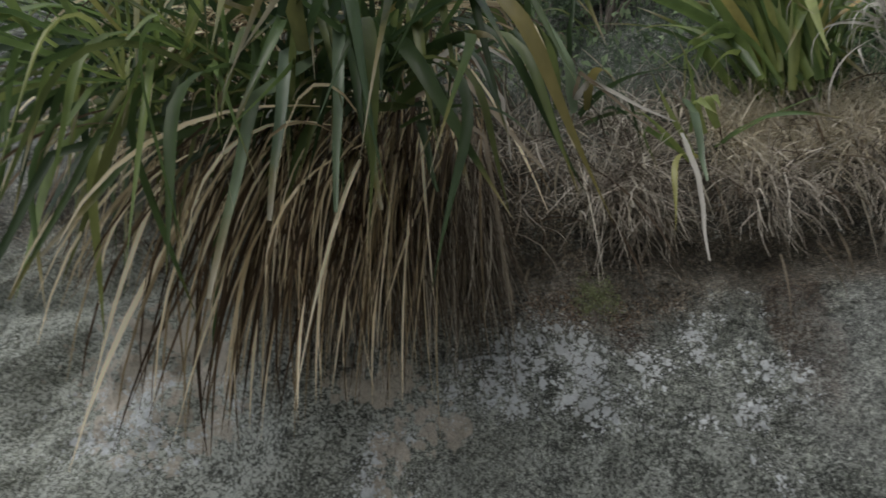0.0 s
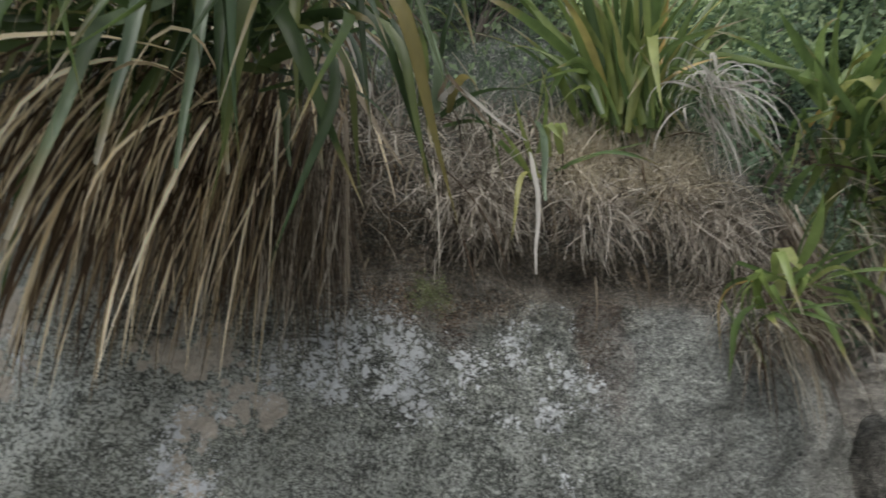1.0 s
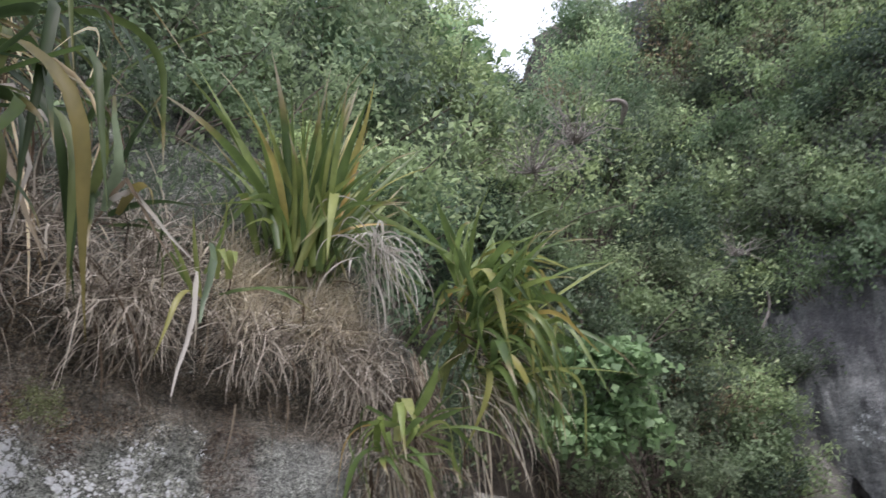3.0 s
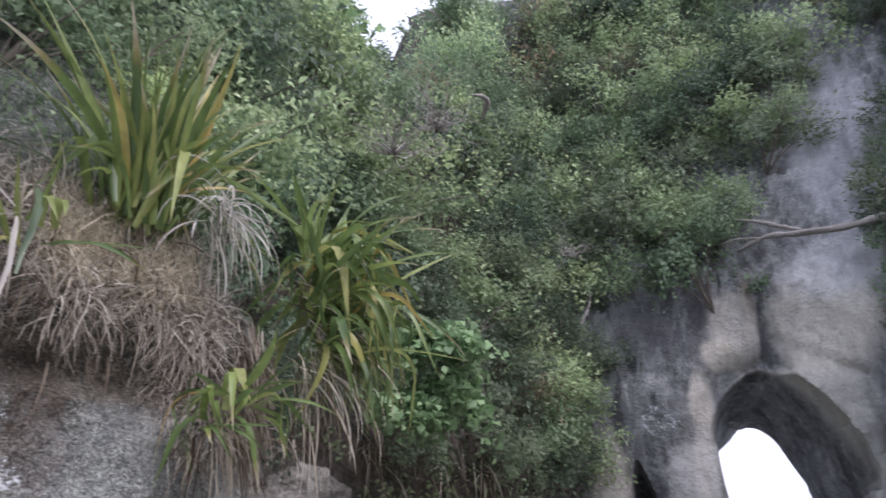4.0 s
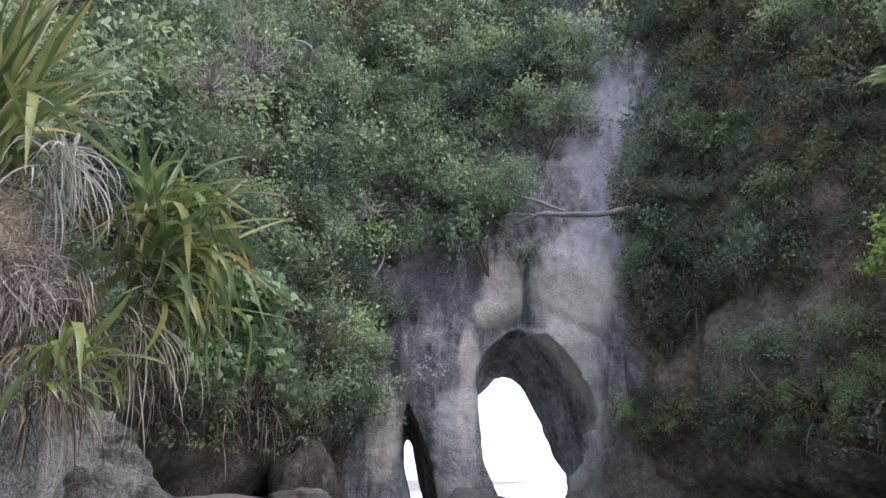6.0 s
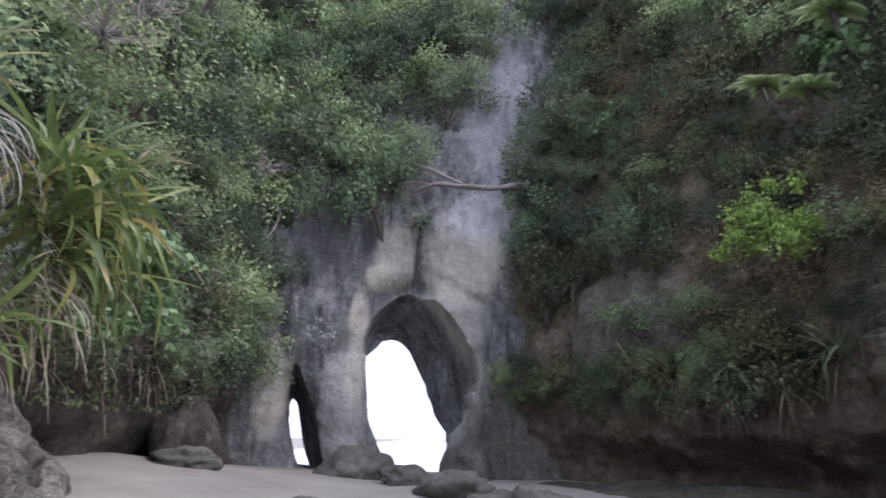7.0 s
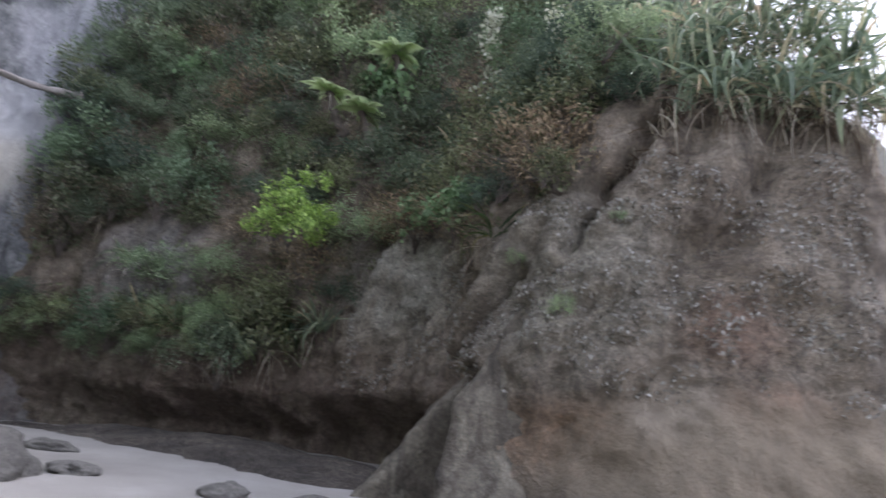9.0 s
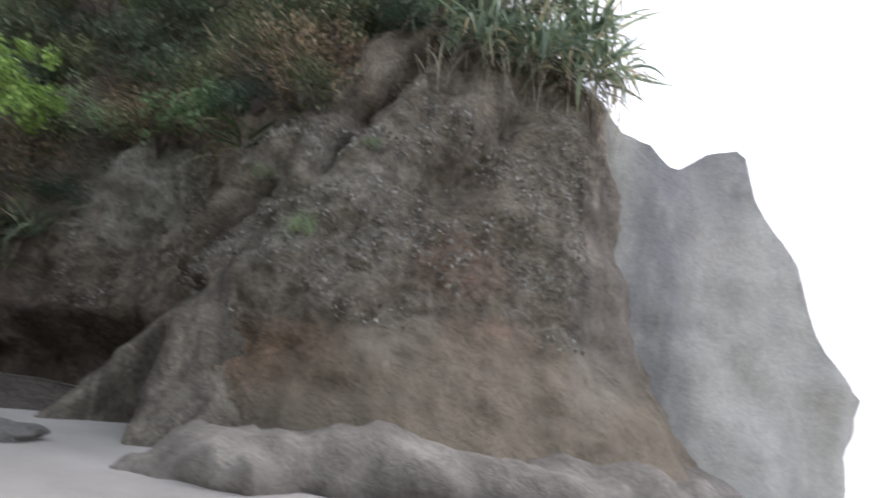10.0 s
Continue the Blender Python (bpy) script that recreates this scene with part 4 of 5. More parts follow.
def crown_mesh(name, material, leaves, size, slim, clumps, seed, droop=0.2, spread=0.22, hollow=0.45):
    """A bush about 1 m in radius: leaves in clumps round twig ends, with gaps between them."""
    r = np.random.default_rng(seed)
    d = unit(r.normal(size=(clumps, 3)))
    d[:, 2] = np.where(d[:, 2] < -0.35, -d[:, 2], d[:, 2])
    bump = np.array([0.72 + 0.6 * noise.noise(Vector((v * 1.9 + float(seed)).tolist())) for v in d])[:, None]
    tips = d * bump * (hollow + (1 - hollow) * r.random((clumps, 1)) ** 0.5) * (1.0, 1.0, 0.85)
    pick = r.integers(0, clumps, leaves)
    rad = spread * (0.6 + 0.8 * r.random(clumps))[pick][:, None]
    c = tips[pick] + r.normal(size=(leaves, 3)) * rad * 0.6
    ax = unit(d[pick] * 0.8 + r.normal(size=(leaves, 3)) * 0.7 - (0, 0, droop))
    nr = unit(r.normal(size=(leaves, 3)) * 0.42 + (0, 0, 0.55) + d[pick] * 0.95)
    ln = size * (0.65 + 0.7 * r.random(leaves))
    v, f = leaf_cards(c, ax, nr, ln, ln * slim)
    return quick_mesh(name, v, f, material), tips


def twigs_mesh(name, tips, seed, count=10, thick=0.011, material=None):
    r = np.random.default_rng(seed)
    pieces = []
    for t in tips[r.permutation(len(tips))[:count]]:
        pieces.append(tube([(0, 0.25, -0.5), tuple(t * 0.4 + (0, 0.1, -0.15)), tuple(t * 1.02)], [thick, thick * 0.8, thick * 0.4], 0, 1, 5, 6))
    return mesh_of(name, *merged(pieces), material or M_BARK, True)


KINDS = {}
for kind, leaves, size, slim, clumps, spread, variants in (("dark", 2500, 0.06, 0.5, 36, 0.17, 3), ("mid", 2300, 0.068, 0.5, 34, 0.17, 3), ("light", 2200, 0.062, 0.42, 36, 0.19, 2),
                                                          ("olive", 1100, 0.105, 0.4, 30, 0.2, 2), ("broad", 900, 0.17, 0.85, 48, 0.2, 2), ("dry", 1100, 0.09, 0.2, 50, 0.2, 2), ("lime", 2600, 0.095, 0.5, 42, 0.14, 1)):
    for k in range(variants):
        me_, tips_ = crown_mesh("crown", LEAVES[kind], leaves, size, slim, clumps, 100 + 10 * len(KINDS) + k, spread=spread)
        KINDS.setdefault(kind, []).append((me_, twigs_mesh("branches", tips_, 5 + k)))
LOOKS = {
    "dark": ("dark_shrub", "dense dark green small-leaved shrub on the cliff"),
    "mid": ("green_shrub", "mid green leafy shrub growing on the cliff"),
    "light": ("light_shrub", "light green fine-leaved shrub on the slope"),
    "broad": ("broadleaf_shrub", "fresh green shrub with broad glossy leaves"),
    "olive": ("olive_shrub", "olive green shrub with sparse longer leaves"),
    "dry": ("dry_shrub", "brown half-dead twiggy shrub on the cliff"),
    "lime": ("bright_shrub", "bright yellow-green bush standing out from the cliff"),
}
MADE = {}


def shrub(kind, place, size, turn=None, which=None):
    """A bush: an Empty with branches and a crown; later ones of a kind are copies of the first."""
    k = int(rng.integers(0, len(KINDS[kind]))) if which is None else which
    turn = float(rng.random() * 360) if turn is None else turn
    stretch = 0.8 + 0.45 * rng.random()
    m = pose(*place, 0, 0, turn) @ Matrix.Diagonal((size, size, size * stretch, 1))
    if (kind, k) not in MADE:
        name, label = LOOKS[kind]
        ob = new(name)
        crown, wood = KINDS[kind][k]
        put_part("crown", crown, ob)
        put_part("trunk", wood, ob, "thin grey-brown stem and twigs")
        ob.matrix_basis = Matrix.Identity(4)
        tagged(ob, label, "shrub", "bush on the cliffs")
        MADE[(kind, k)] = ob
        ob.matrix_basis = m
        return ob
    src = MADE[(kind, k)]
    keep = src.matrix_basis.copy()
    src.matrix_basis = Matrix.Identity(4)
    ob = copy_thing(src, m)
    src.matrix_basis = keep
    return ob


def scatter(wall, count, s0, s1, z0, z1, kinds, size, allowed=lambda p: True, out=0.15, apart=0.75):
    names, weights = zip(*kinds)
    weights = np.array(weights, float) / sum(weights)
    done = []
    for _ in range(count * 12):
        if len(done) >= count:
            break
        s = s0 + (s1 - s0) * rng.random()
        z = z0 + (z1 - z0) * rng.random()
        if z > wall.top(s) + 0.3:
            continue
        p = wall.point(s, z, out)
        if not allowed(p) or any(np.linalg.norm(p - q) < apart for q in done):
            continue
        done.append(p)
        shrub(str(rng.choice(names, p=weights)), p, size * (0.7 + 0.7 * rng.random()) * (1 + 0.02 * z))


def creeper(name, wall, count, s0, s1, z0, z1, material, label, size=0.1, allowed=lambda p: True, out=0.12, loose=1.0):
    """Leaves that cover a rock face, in drifts."""
    c, ax, nr = [], [], []
    while len(c) < count:
        s, z = s0 + (s1 - s0) * rng.random(), z0 + (z1 - z0) * rng.random()
        if z > wall.top(s):
            continue
        b, n = wall.base(s)
        p = np.array([*(b + n * wall.setback(s, z)), z])
        if fbm(p, 0.6, 3) < -0.25 or not allowed(p):
            continue
        p = wall.point(s, z, out * (0.2 + 1.6 * rng.random()))
        c.append(p)
        nr.append((-n[0], -n[1], 0.6))
        ax.append((0.3 * n[0], 0.3 * n[1], -0.7))
    c, nr = np.array(c), np.array(nr) + rng.normal(size=(count, 3)) * 0.45 * loose
    ax = unit(np.array(ax) + rng.normal(size=(count, 3)) * 0.6)
    ln = size * (0.6 + 0.8 * rng.random(count))
    return tagged(new(name, quick_mesh(name, *leaf_cards(c, ax, unit(nr), ln, ln * 0.55), material)), label, "foliage", kind="stuff")


def arch_free(p):
    """Where plants grow above the arches: not on the bare wall nor in the gully."""
    y, z = p[1], p[2]
    gully = np.interp(z, [8, 11, 13, 16, 20, 24], [-1.2, -1.7, -2.6, -3.6, -4.3, -3.6])
    half = np.interp(z, [8, 11, 13, 16, 20, 24], [1.9, 1.8, 1.9, 1.6, 1.0, 0.5])
    if abs(y - gully) < half + 0.35 * min(1.0, max(0.0, (z - 13) / 4)):
        return False
    return z > np.interp(y, [-6, -3.4, -3.0, 0, 2.5, 4.6, 5.4, 6], [5.5, 5.5, 10.0, 10.0, 9.9, 8.4, 3.0, 2.0])


def right_free(p):
    x, z = p[0], p[2]
    low = np.interp(x, [0, 2.5, 3.4, 4.2, 5, 6.5, 8, 10, 11, 12, 16, 19], [7.4, 7.2, 6.6, 5.4, 4.8, 4.7, 5.4, 5.4, 3.4, 2.4, 2.6, 2.8])
    return z > low and not (15.5 < x < 18 and 3.4 < z < 6.4) and noise.noise(Vector((x * 0.7, 9, z * 0.7))) > (-0.25 if z < 7 else -0.7)


GREENS = [("dark", 5), ("mid", 5), ("light", 2), ("broad", 0.12), ("dry", 0.8)]
# Dark kinds weighted up: the right cliff's shade put into its shrub colours.
GLOOMY = [("dark", 5), ("mid", 1.8), ("olive", 4), ("light", 0.5), ("dry", 1.6), ("broad", 0.25)]
scatter(BUSH, 75, 0.02, 0.66, 2.9, 9.0, [("dark", 7), ("mid", 4), ("broad", 0.1), ("dry", 0.6)], 1.5, out=0.65, apart=1.25)
scatter(BUSH, 105, 0.0, 0.9, 9.0, 31.0, GREENS, 1.85, out=0.6, apart=1.5)
scatter(ARCH, 85, 0.2, 0.76, 2.2, 30.0, GREENS, 1.65, arch_free, 0.4, 1.3)
scatter(ARCH, 45, 0.77, 1.0, 2.2, 30.0, GLOOMY, 1.25, arch_free, 0.35, 1.1)
scatter(RIGHT, 165, 0.16, 0.72, 2.3, 22.0, GLOOMY, 1.05, right_free, 0.35, 0.9)
scatter(NEAR, 55, 0.35, 1.0, 4.9, 11.0, GREENS, 0.95, out=0.15, apart=0.85)
scatter(RIGHT, 30, 0.47, 0.72, 4.7, 9.5, [("dry", 5), ("olive", 4), ("dark", 1)], 0.72, right_free, 0.3, 0.7)
for kind_, x, y, z, size_ in (("dark", 4.3, -9.7, 8.2, 1.2), ("dark", 4.9, -10.0, 9.3, 1.4), ("mid", 3.7, -9.7, 9.0, 1.1), ("dark", 3.5, -9.9, 7.6, 0.9), ("dry", 4.6, -9.2, 7.0, 0.8), ("dark", 5.6, -9.9, 8.6, 1.2)):
    shrub(kind_, (x, y, z), size_)
scatter(RIGHT, 26, 0.10, 0.40, 2.5, 3.7, [("mid", 3), ("light", 3), ("olive", 2)], 0.55, lambda p: p[0] > 11, 0.2, 0.5)
creeper("climbing_foliage", BUSH, 13000, 0.0, 0.68, 2.2, 18, LEAVES["mid"], "green leaves covering the cliff behind the bush", 0.12)
creeper("climbing_foliage", ARCH, 6000, 0.2, 1.0, 2.3, 22, LEAVES["mid"], "green leaves trailing over the arch cliff", 0.12, arch_free)
creeper("climbing_foliage", RIGHT, 9000, 0.15, 0.72, 2.2, 15, LEAVES["olive"], "dark creepers hanging over the shaded cliff", 0.11, right_free)
creeper("climbing_foliage", NEAR, 6000, 0.4, 1.0, 3.9, 9.5, LEAVES["mid"], "low green growth on the bank above the rock", 0.07)
shrub("broad", (8.9, 4.75, 4.35), 1.0, which=0)
shrub("broad", (9.3, 4.85, 3.5), 0.9, which=1)
shrub("broad", (8.6, 5.2, 3.3), 0.8, which=0)
lime_bush = shrub("lime", on(RIGHT, 11.5, -8.2, 5.75, 1.5), 1.5, 40)
lime_bush.matrix_basis = lime_bush.matrix_basis @ Matrix.Diagonal((0.86, 0.86, 1.12, 1))

# ---------------------------------------------------------------- flax


def strap(length, width, pitch, bend, fold=0.35, twist=0.0, tip=1.0, rows=9, kink=False, slack=False, sway=0.0):
    """A long keeled leaf from the origin along +x, rising at pitch and bending down by bend degrees on its way."""
    verts, faces, x, z = [], [], 0.0, 0.0
    for i in range(rows):
        u = i / (rows - 1)
        v = min(1.0, max(0.0, (u - (0.4 if kink else 0.08)) / (0.14 if kink else 0.62)))
        a = radians(pitch - min(bend, pitch + 86) * (v * v * (3 - 2 * v) if bend > 60 and not slack else u ** 1.5))
        if i:
            x, z = x + math.cos(a) * length / (rows - 1), z + math.sin(a) * length / (rows - 1)
        w = 0.5 * width * min(1, 0.55 + 2.2 * u) * (1 - max(0, u - 0.55) / 0.45) ** 0.8 * tip + 0.004
        w *= 1 - 0.85 * u ** 5
        t = radians(twist) * u
        up = Vector((-math.sin(a), 0, math.cos(a)))
        side = Vector((0, 1, 0)) * math.cos(t) + up * math.sin(t)
        lift = (side.cross(Vector((math.cos(a), 0, math.sin(a))))) * (-fold * w)
        c = Vector((x, sway * u * u, z))
        verts += [c - side * w + lift, c, c + side * w + lift]
    for i in range(rows - 1):
        a = 3 * i
        faces += [(a, a + 3, a + 4, a + 1), (a + 1, a + 4, a + 5, a + 2)]
    return verts, faces


GREEN_LEAVES, PALE_LEAVES, OLIVE_LEAVES, DEAD_LEAVES = {}, {}, {}, []
for pitch in (85, 70, 55, 38, 20, 0):
    for bend in (12, 55, 105, 150, 135):
        for k in range(3):
            data = strap(1.0, 0.046 - 0.008 * k, pitch, bend, 0.4, (30, -65, 110)[k], kink=bend == 135, rows=13, sway=(0.06, -0.1, 0.13)[k])
            for group_, mat_ in ((GREEN_LEAVES, M_FLAX), (PALE_LEAVES, M_FLAX_PALE), (OLIVE_LEAVES, M_FLAX_OLIVE)):
                me_ = mesh_of("leaf", *data, mat_, True)
                me_.attributes.new("along", "FLOAT", "POINT").data.foreach_set("value", np.repeat(np.linspace(0, 1, 13), 3).astype(np.float32))
                group_[(pitch, bend, k)] = me_
for pitch, bend in ((-5, 84), (-25, 64), (-45, 44), (15, 104), (-65, 24), (-72, 16)):
    for k in range(2):
        DEAD_LEAVES.append(mesh_of("dead_leaf", *strap(1.0, 0.004 + 0.007 * k, pitch, bend, 0.7, (-1) ** k * 110, 0.9, slack=True), M_DEAD, True))


BLEACHED, SKIRT = [], []
M_PALE_DEAD = leaf_material("bleached_dead_flax_leaf", [(0.0, (0.30, 0.28, 0.25)), (0.5, (0.52, 0.50, 0.46)), (1.0, (0.74, 0.72, 0.68))], 0.7, "object", 0.3)
for k, me_ in enumerate(DEAD_LEAVES):
    copy_ = me_.copy()
    copy_.materials.clear()
    copy_.materials.append(M_PALE_DEAD)
    BLEACHED.append(copy_)
    copy_ = me_.copy()
    copy_.materials.clear()
    copy_.materials.append(M_SKIRT)
    SKIRT.append(copy_)


def flax(place, green, length, facing, arc=200, erect=0.5, droop=0.5, dead=0, dead_length=1.0, dead_arc=150, wide=1.0, pale=False, spread=0.12, label="", seed=0, dead_spread=0.2, free=True, dry=None, olive=False):
    """A flax plant: a fan of strap leaves, each an object, over a skirt of dry ones. facing: degrees, 0 is +x."""
    r = np.random.default_rng(seed)
    ob = new("flax_plant")
    ob.location = place
    group = PALE_LEAVES if pale else OLIVE_LEAVES if olive else GREEN_LEAVES
    for _ in range(green):
        a = facing + arc * (r.random() - 0.5)
        up = r.random() < erect
        pitch = int(r.choice([85, 85, 70] if erect >= 1 else [85, 70, 55] if up else [38, 20, 0, 0] if droop > 0.9 else [55, 38, 20, 0]))
        bend = int(r.choice([12, 55, 105, 150, 135], p=[0.55, 0.3, 0.08, 0.0, 0.07] if r.random() > droop else [0.08, 0.26, 0.38, 0.16, 0.12]))
        n = length * (0.6 + 0.5 * r.random())
        d = spread * r.random() ** 0.5
        m = pose(d * math.cos(radians(a)) + 0.4 * spread * r.normal(), d * math.sin(radians(a)) + 0.4 * spread * r.normal(), 0.05 * r.normal(), 14 * r.normal(), 9 * r.normal(), a)
        put_part("leaf", group[(pitch, bend, int(r.integers(0, 3)))], ob, m=m @ Matrix.Diagonal((n, n ** 0.3 * wide * (0.5 + 0.8 * r.random()), n, 1)))
    for _ in range(dead):
        a = facing + dead_arc * (r.random() - 0.5)
        n = dead_length * (0.35 + 0.8 * r.random())
        m = pose(dead_spread * r.normal(), 0.08 + 0.05 * r.normal(), -0.15 + 0.1 * r.normal(), 5 * r.normal(), 8 * r.normal(), a)
        put_part("dead_leaf", (dry or DEAD_LEAVES)[int(r.integers(0, len(DEAD_LEAVES) if free else 6)) if free else int(r.choice([4, 8, 9, 10, 11]))], ob, "dry tan leaf", m @ Matrix.Diagonal((n, 0.28 + 1.7 * r.random() ** 3, n, 1)))
    return tagged(ob, label, "flax", "flax plants")


flax((-0.2, 3.05, 3.4), 48, 1.45, -115, 150, 0.12, 0.92, 190, 1.4, 50, 0.95, label="big flax with drooping green leaves and dry skirt", seed=1, dry=SKIRT, dead_spread=0.16, free=False, spread=0.2)
flax((-0.75, 3.05, 3.45), 50, 1.55, -120, 160, 0.12, 0.92, 190, 1.6, 44, 0.9, label="big flax hanging over the rock face", seed=2, dry=SKIRT, dead_spread=0.26, free=False, spread=0.25)
flax((-1.45, 3.2, 3.65), 46, 1.4, -140, 150, 0.1, 0.92, 40, 0.8, 150, 0.6, label="flax with narrow arching leaves above lichened rock", seed=3, dry=SKIRT, dead_spread=0.3, free=False, spread=0.3)
flax((-0.35, 2.68, 3.15), 40, 1.55, -105, 150, 0.0, 1.0, 14, 1.3, 100, 1.15, label="lower flax fan with long hanging leaves", seed=16, dry=SKIRT, spread=0.5)
flax((-1.2, 2.78, 3.2), 46, 1.35, -125, 150, 0.0, 1.0, 10, 1.1, 100, 0.62, label="lower flax fan with long hanging leaves", seed=17, dry=SKIRT, spread=0.5, olive=True)
flax((-0.1, 3.25, 4.25), 36, 1.5, -95, 300, 0.3, 0.8, 110, 1.2, 200, 0.95, label="tall flax on the bank with arching leaves", seed=18, dry=SKIRT, spread=0.3)
flax((-1.0, 3.2, 4.3), 36, 1.6, -110, 300, 0.3, 0.8, 120, 1.3, 200, 0.9, label="tall flax on the bank with arching leaves", seed=19, dry=SKIRT, spread=0.3)
flax((0.55, 3.9, 4.3), 14, 1.1, -90, 260, 0.6, 0.6, 12, 0.8, 160, 1.2, label="tall flax on the bank above the rock", seed=4)
flax((-0.6, 4.0, 4.4), 40, 1.4, -100, 240, 0.5, 0.65, 70, 1.1, 160, 1.2, label="tall flax on the bank with arching leaves", seed=14, dry=SKIRT)
flax((-2.0, 3.7, 4.2), 44, 1.4, -100, 240, 0.4, 0.75, 110, 1.2, 200, 0.9, label="tall flax on the bank with arching leaves", seed=15, dry=SKIRT)
flax((2.18, 3.4, 3.48), 120, 1.5, -40, 300, 1.0, 0.15, 10, 0.6, 160, 1.2, label="upright flax clump above dry straw grass", seed=5, spread=0.2, olive=True)
flax((3.68, 3.1, 3.75), 70, 1.1, -50, 260, 0.5, 0.65, 10, 0.8, 170, 1.35, label="spreading flax clump on the corner of the bank", seed=6, spread=0.18, dead_spread=0.12, olive=True)
flax((3.75, 3.0, 3.35), 95, 1.15, -25, 190, 0.2, 0.85, 24, 1.0, 170, 1.3, label="drooping lower fan of the corner flax", seed=26, spread=0.22, dead_spread=0.12, olive=True)
flax((3.7, 2.95, 3.0), 46, 1.05, -45, 200, 0.0, 1.0, 60, 1.0, 170, 1.2, label="hanging leaves and dry skirt under the corner flax", seed=27, spread=0.2, dead_spread=0.14, olive=True)
flax((2.9, 2.9, 2.4), 22, 0.68, -100, 210, 0.25, 0.85, 46, 0.72, 60, 1.35, label="small flax hanging on bare rock with dry skirt", seed=7, dead_spread=0.09, olive=True)
flax((2.66, 2.88, 2.2), 9, 0.66, -130, 120, 0.0, 1.0, 14, 0.6, 90, 1.2, label="few yellowing flax leaves hanging on the rock", seed=28, dead_spread=0.06, olive=True, spread=0.08)
flax((1.45, 3.1, 3.0), 9, 0.7, -80, 200, 0.7, 0.5, 10, 0.6, 120, 1.3, label="young flax among dry grass", seed=8, olive=True)
flax((2.6, 2.98, 3.88), 0, 0.5, -80, 200, 0.5, 0.5, 85, 0.72, 220, 1.2, label="dead grey flax tuft on the bank", seed=9, dead_spread=0.05, dry=BLEACHED)
flax((0.75, 3.05, 3.2), 6, 0.8, -60, 160, 0.3, 0.7, 9, 0.8, 160, 1.7, label="few broken flax leaves with dry tips", seed=10, dead_spread=0.12)
for k, (x, y, z, n) in enumerate(((0.6, -10.5, 7.6, 60), (1.2, -9.9, 8.0, 60), (1.9, -9.3, 8.8, 55), (0.1, -11.1, 7.1, 60), (1.3, -9.9, 9.3, 60), (0.6, -10.4, 8.7, 60), (2.4, -8.9, 9.9, 50), (0.0, -11.2, 7.9, 50), (1.6, -9.5, 10.4, 60), (0.9, -10.2, 9.9, 60), (2.8, -8.7, 10.8, 50))):
    flax(on(RIGHT, x, y, z, 0.2), n, 1.35, 110 - 8 * (k % 4), 320, 0.25, 0.88, 30, 1.4, 220, 1.6, True, label="pale flax clump crowning the cliff edge", seed=20 + k, spread=0.3)
for k, (x, y, z, n) in enumerate(((2.4, -10.7, 8.7, 70), (1.7, -11.2, 8.9, 70), (1.1, -11.5, 8.6, 70), (0.5, -11.7, 8.0, 70), (0.2, -11.7, 7.3, 60), (1.2, -11.0, 7.4, 60), (2.0, -10.4, 7.5, 60), (1.6, -10.9, 9.8, 70), (0.8, -11.5, 9.3, 60), (2.9, -10.3, 8.0, 40))):
    flax((x, y, z), n, 1.35, 110 - 8 * (k % 4), 320, 0.25, 0.88, 30, 1.4, 220, 1.5, True, label="grey-green flax clump crowning the cliff edge", seed=50 + k, spread=0.35)
for k, (x, y, z, n) in enumerate(((13.2, -7.4, 3.1, 48), (12.2, -8.0, 3.3, 44), (11.3, -8.4, 3.4, 40), (14.6, -6.6, 3.2, 36), (15.6, -5.9, 3.6, 30), (10.2, -8.9, 6.6, 26), (9.2, -9.0, 8.0, 20), (5.4, -8.0, 4.8, 12), (8.0, -8.8, 7.6, 18), (10.8, -8.7, 8.8, 16), (16.5, -5.2, 5.0, 18))):
    flax(on(RIGHT, x, y, z, 0.15), n, 1.1, 110, 220, 0.5, 0.6, 12, 1.0, 140, 1.4, k % 2 == 0, label="flax tuft growing on the shaded cliff", seed=30 + k)

def bent_leaves(place, leaves, label):
    """Long flax leaves snapped over, each through a root, a kink and a tip given from the base."""
    ob = new("flax_plant")
    ob.location = place
    for pts, width, material in leaves:
        line, verts, faces = [], [], []
        for a, b in zip(pts, pts[1:]):
            line += [Vector(a).lerp(Vector(b), i / 6) for i in range(6)]
        line.append(Vector(pts[-1]))
        n = len(line)
        for i, p in enumerate(line):
            d = (line[min(i + 1, n - 1)] - line[max(i - 1, 0)]).normalized()
            side = d.cross(Vector((0.25, -1, 0.1))).normalized() * width * 0.5 * min(1, 0.5 + 3 * i / n) * (1 - 0.75 * (i / (n - 1)) ** 2)
            sag = Vector((0.003 * math.sin(i * 1.7), 0.004 * math.cos(i * 1.3), -0.02 * math.sin(math.pi * i / n)))
            verts += [p + sag - side, p + sag + Vector((0, 0.18 * width, 0)), p + sag + side]
        for i in range(n - 1):
            k = 3 * i
            faces += [(k, k + 3, k + 4, k + 1), (k + 1, k + 4, k + 5, k + 2)]
        me = mesh_of("leaf", verts, faces, material, True)
        me.attributes.new("along", "FLOAT", "POINT").data.foreach_set("value", np.repeat(np.linspace(0, 1, n), 3).astype(np.float32))
        put_part("leaf" if material in (M_FLAX, M_FLAX_PALE) else "dead_leaf", me, ob)
    return tagged(ob, label, "flax", "flax plants")


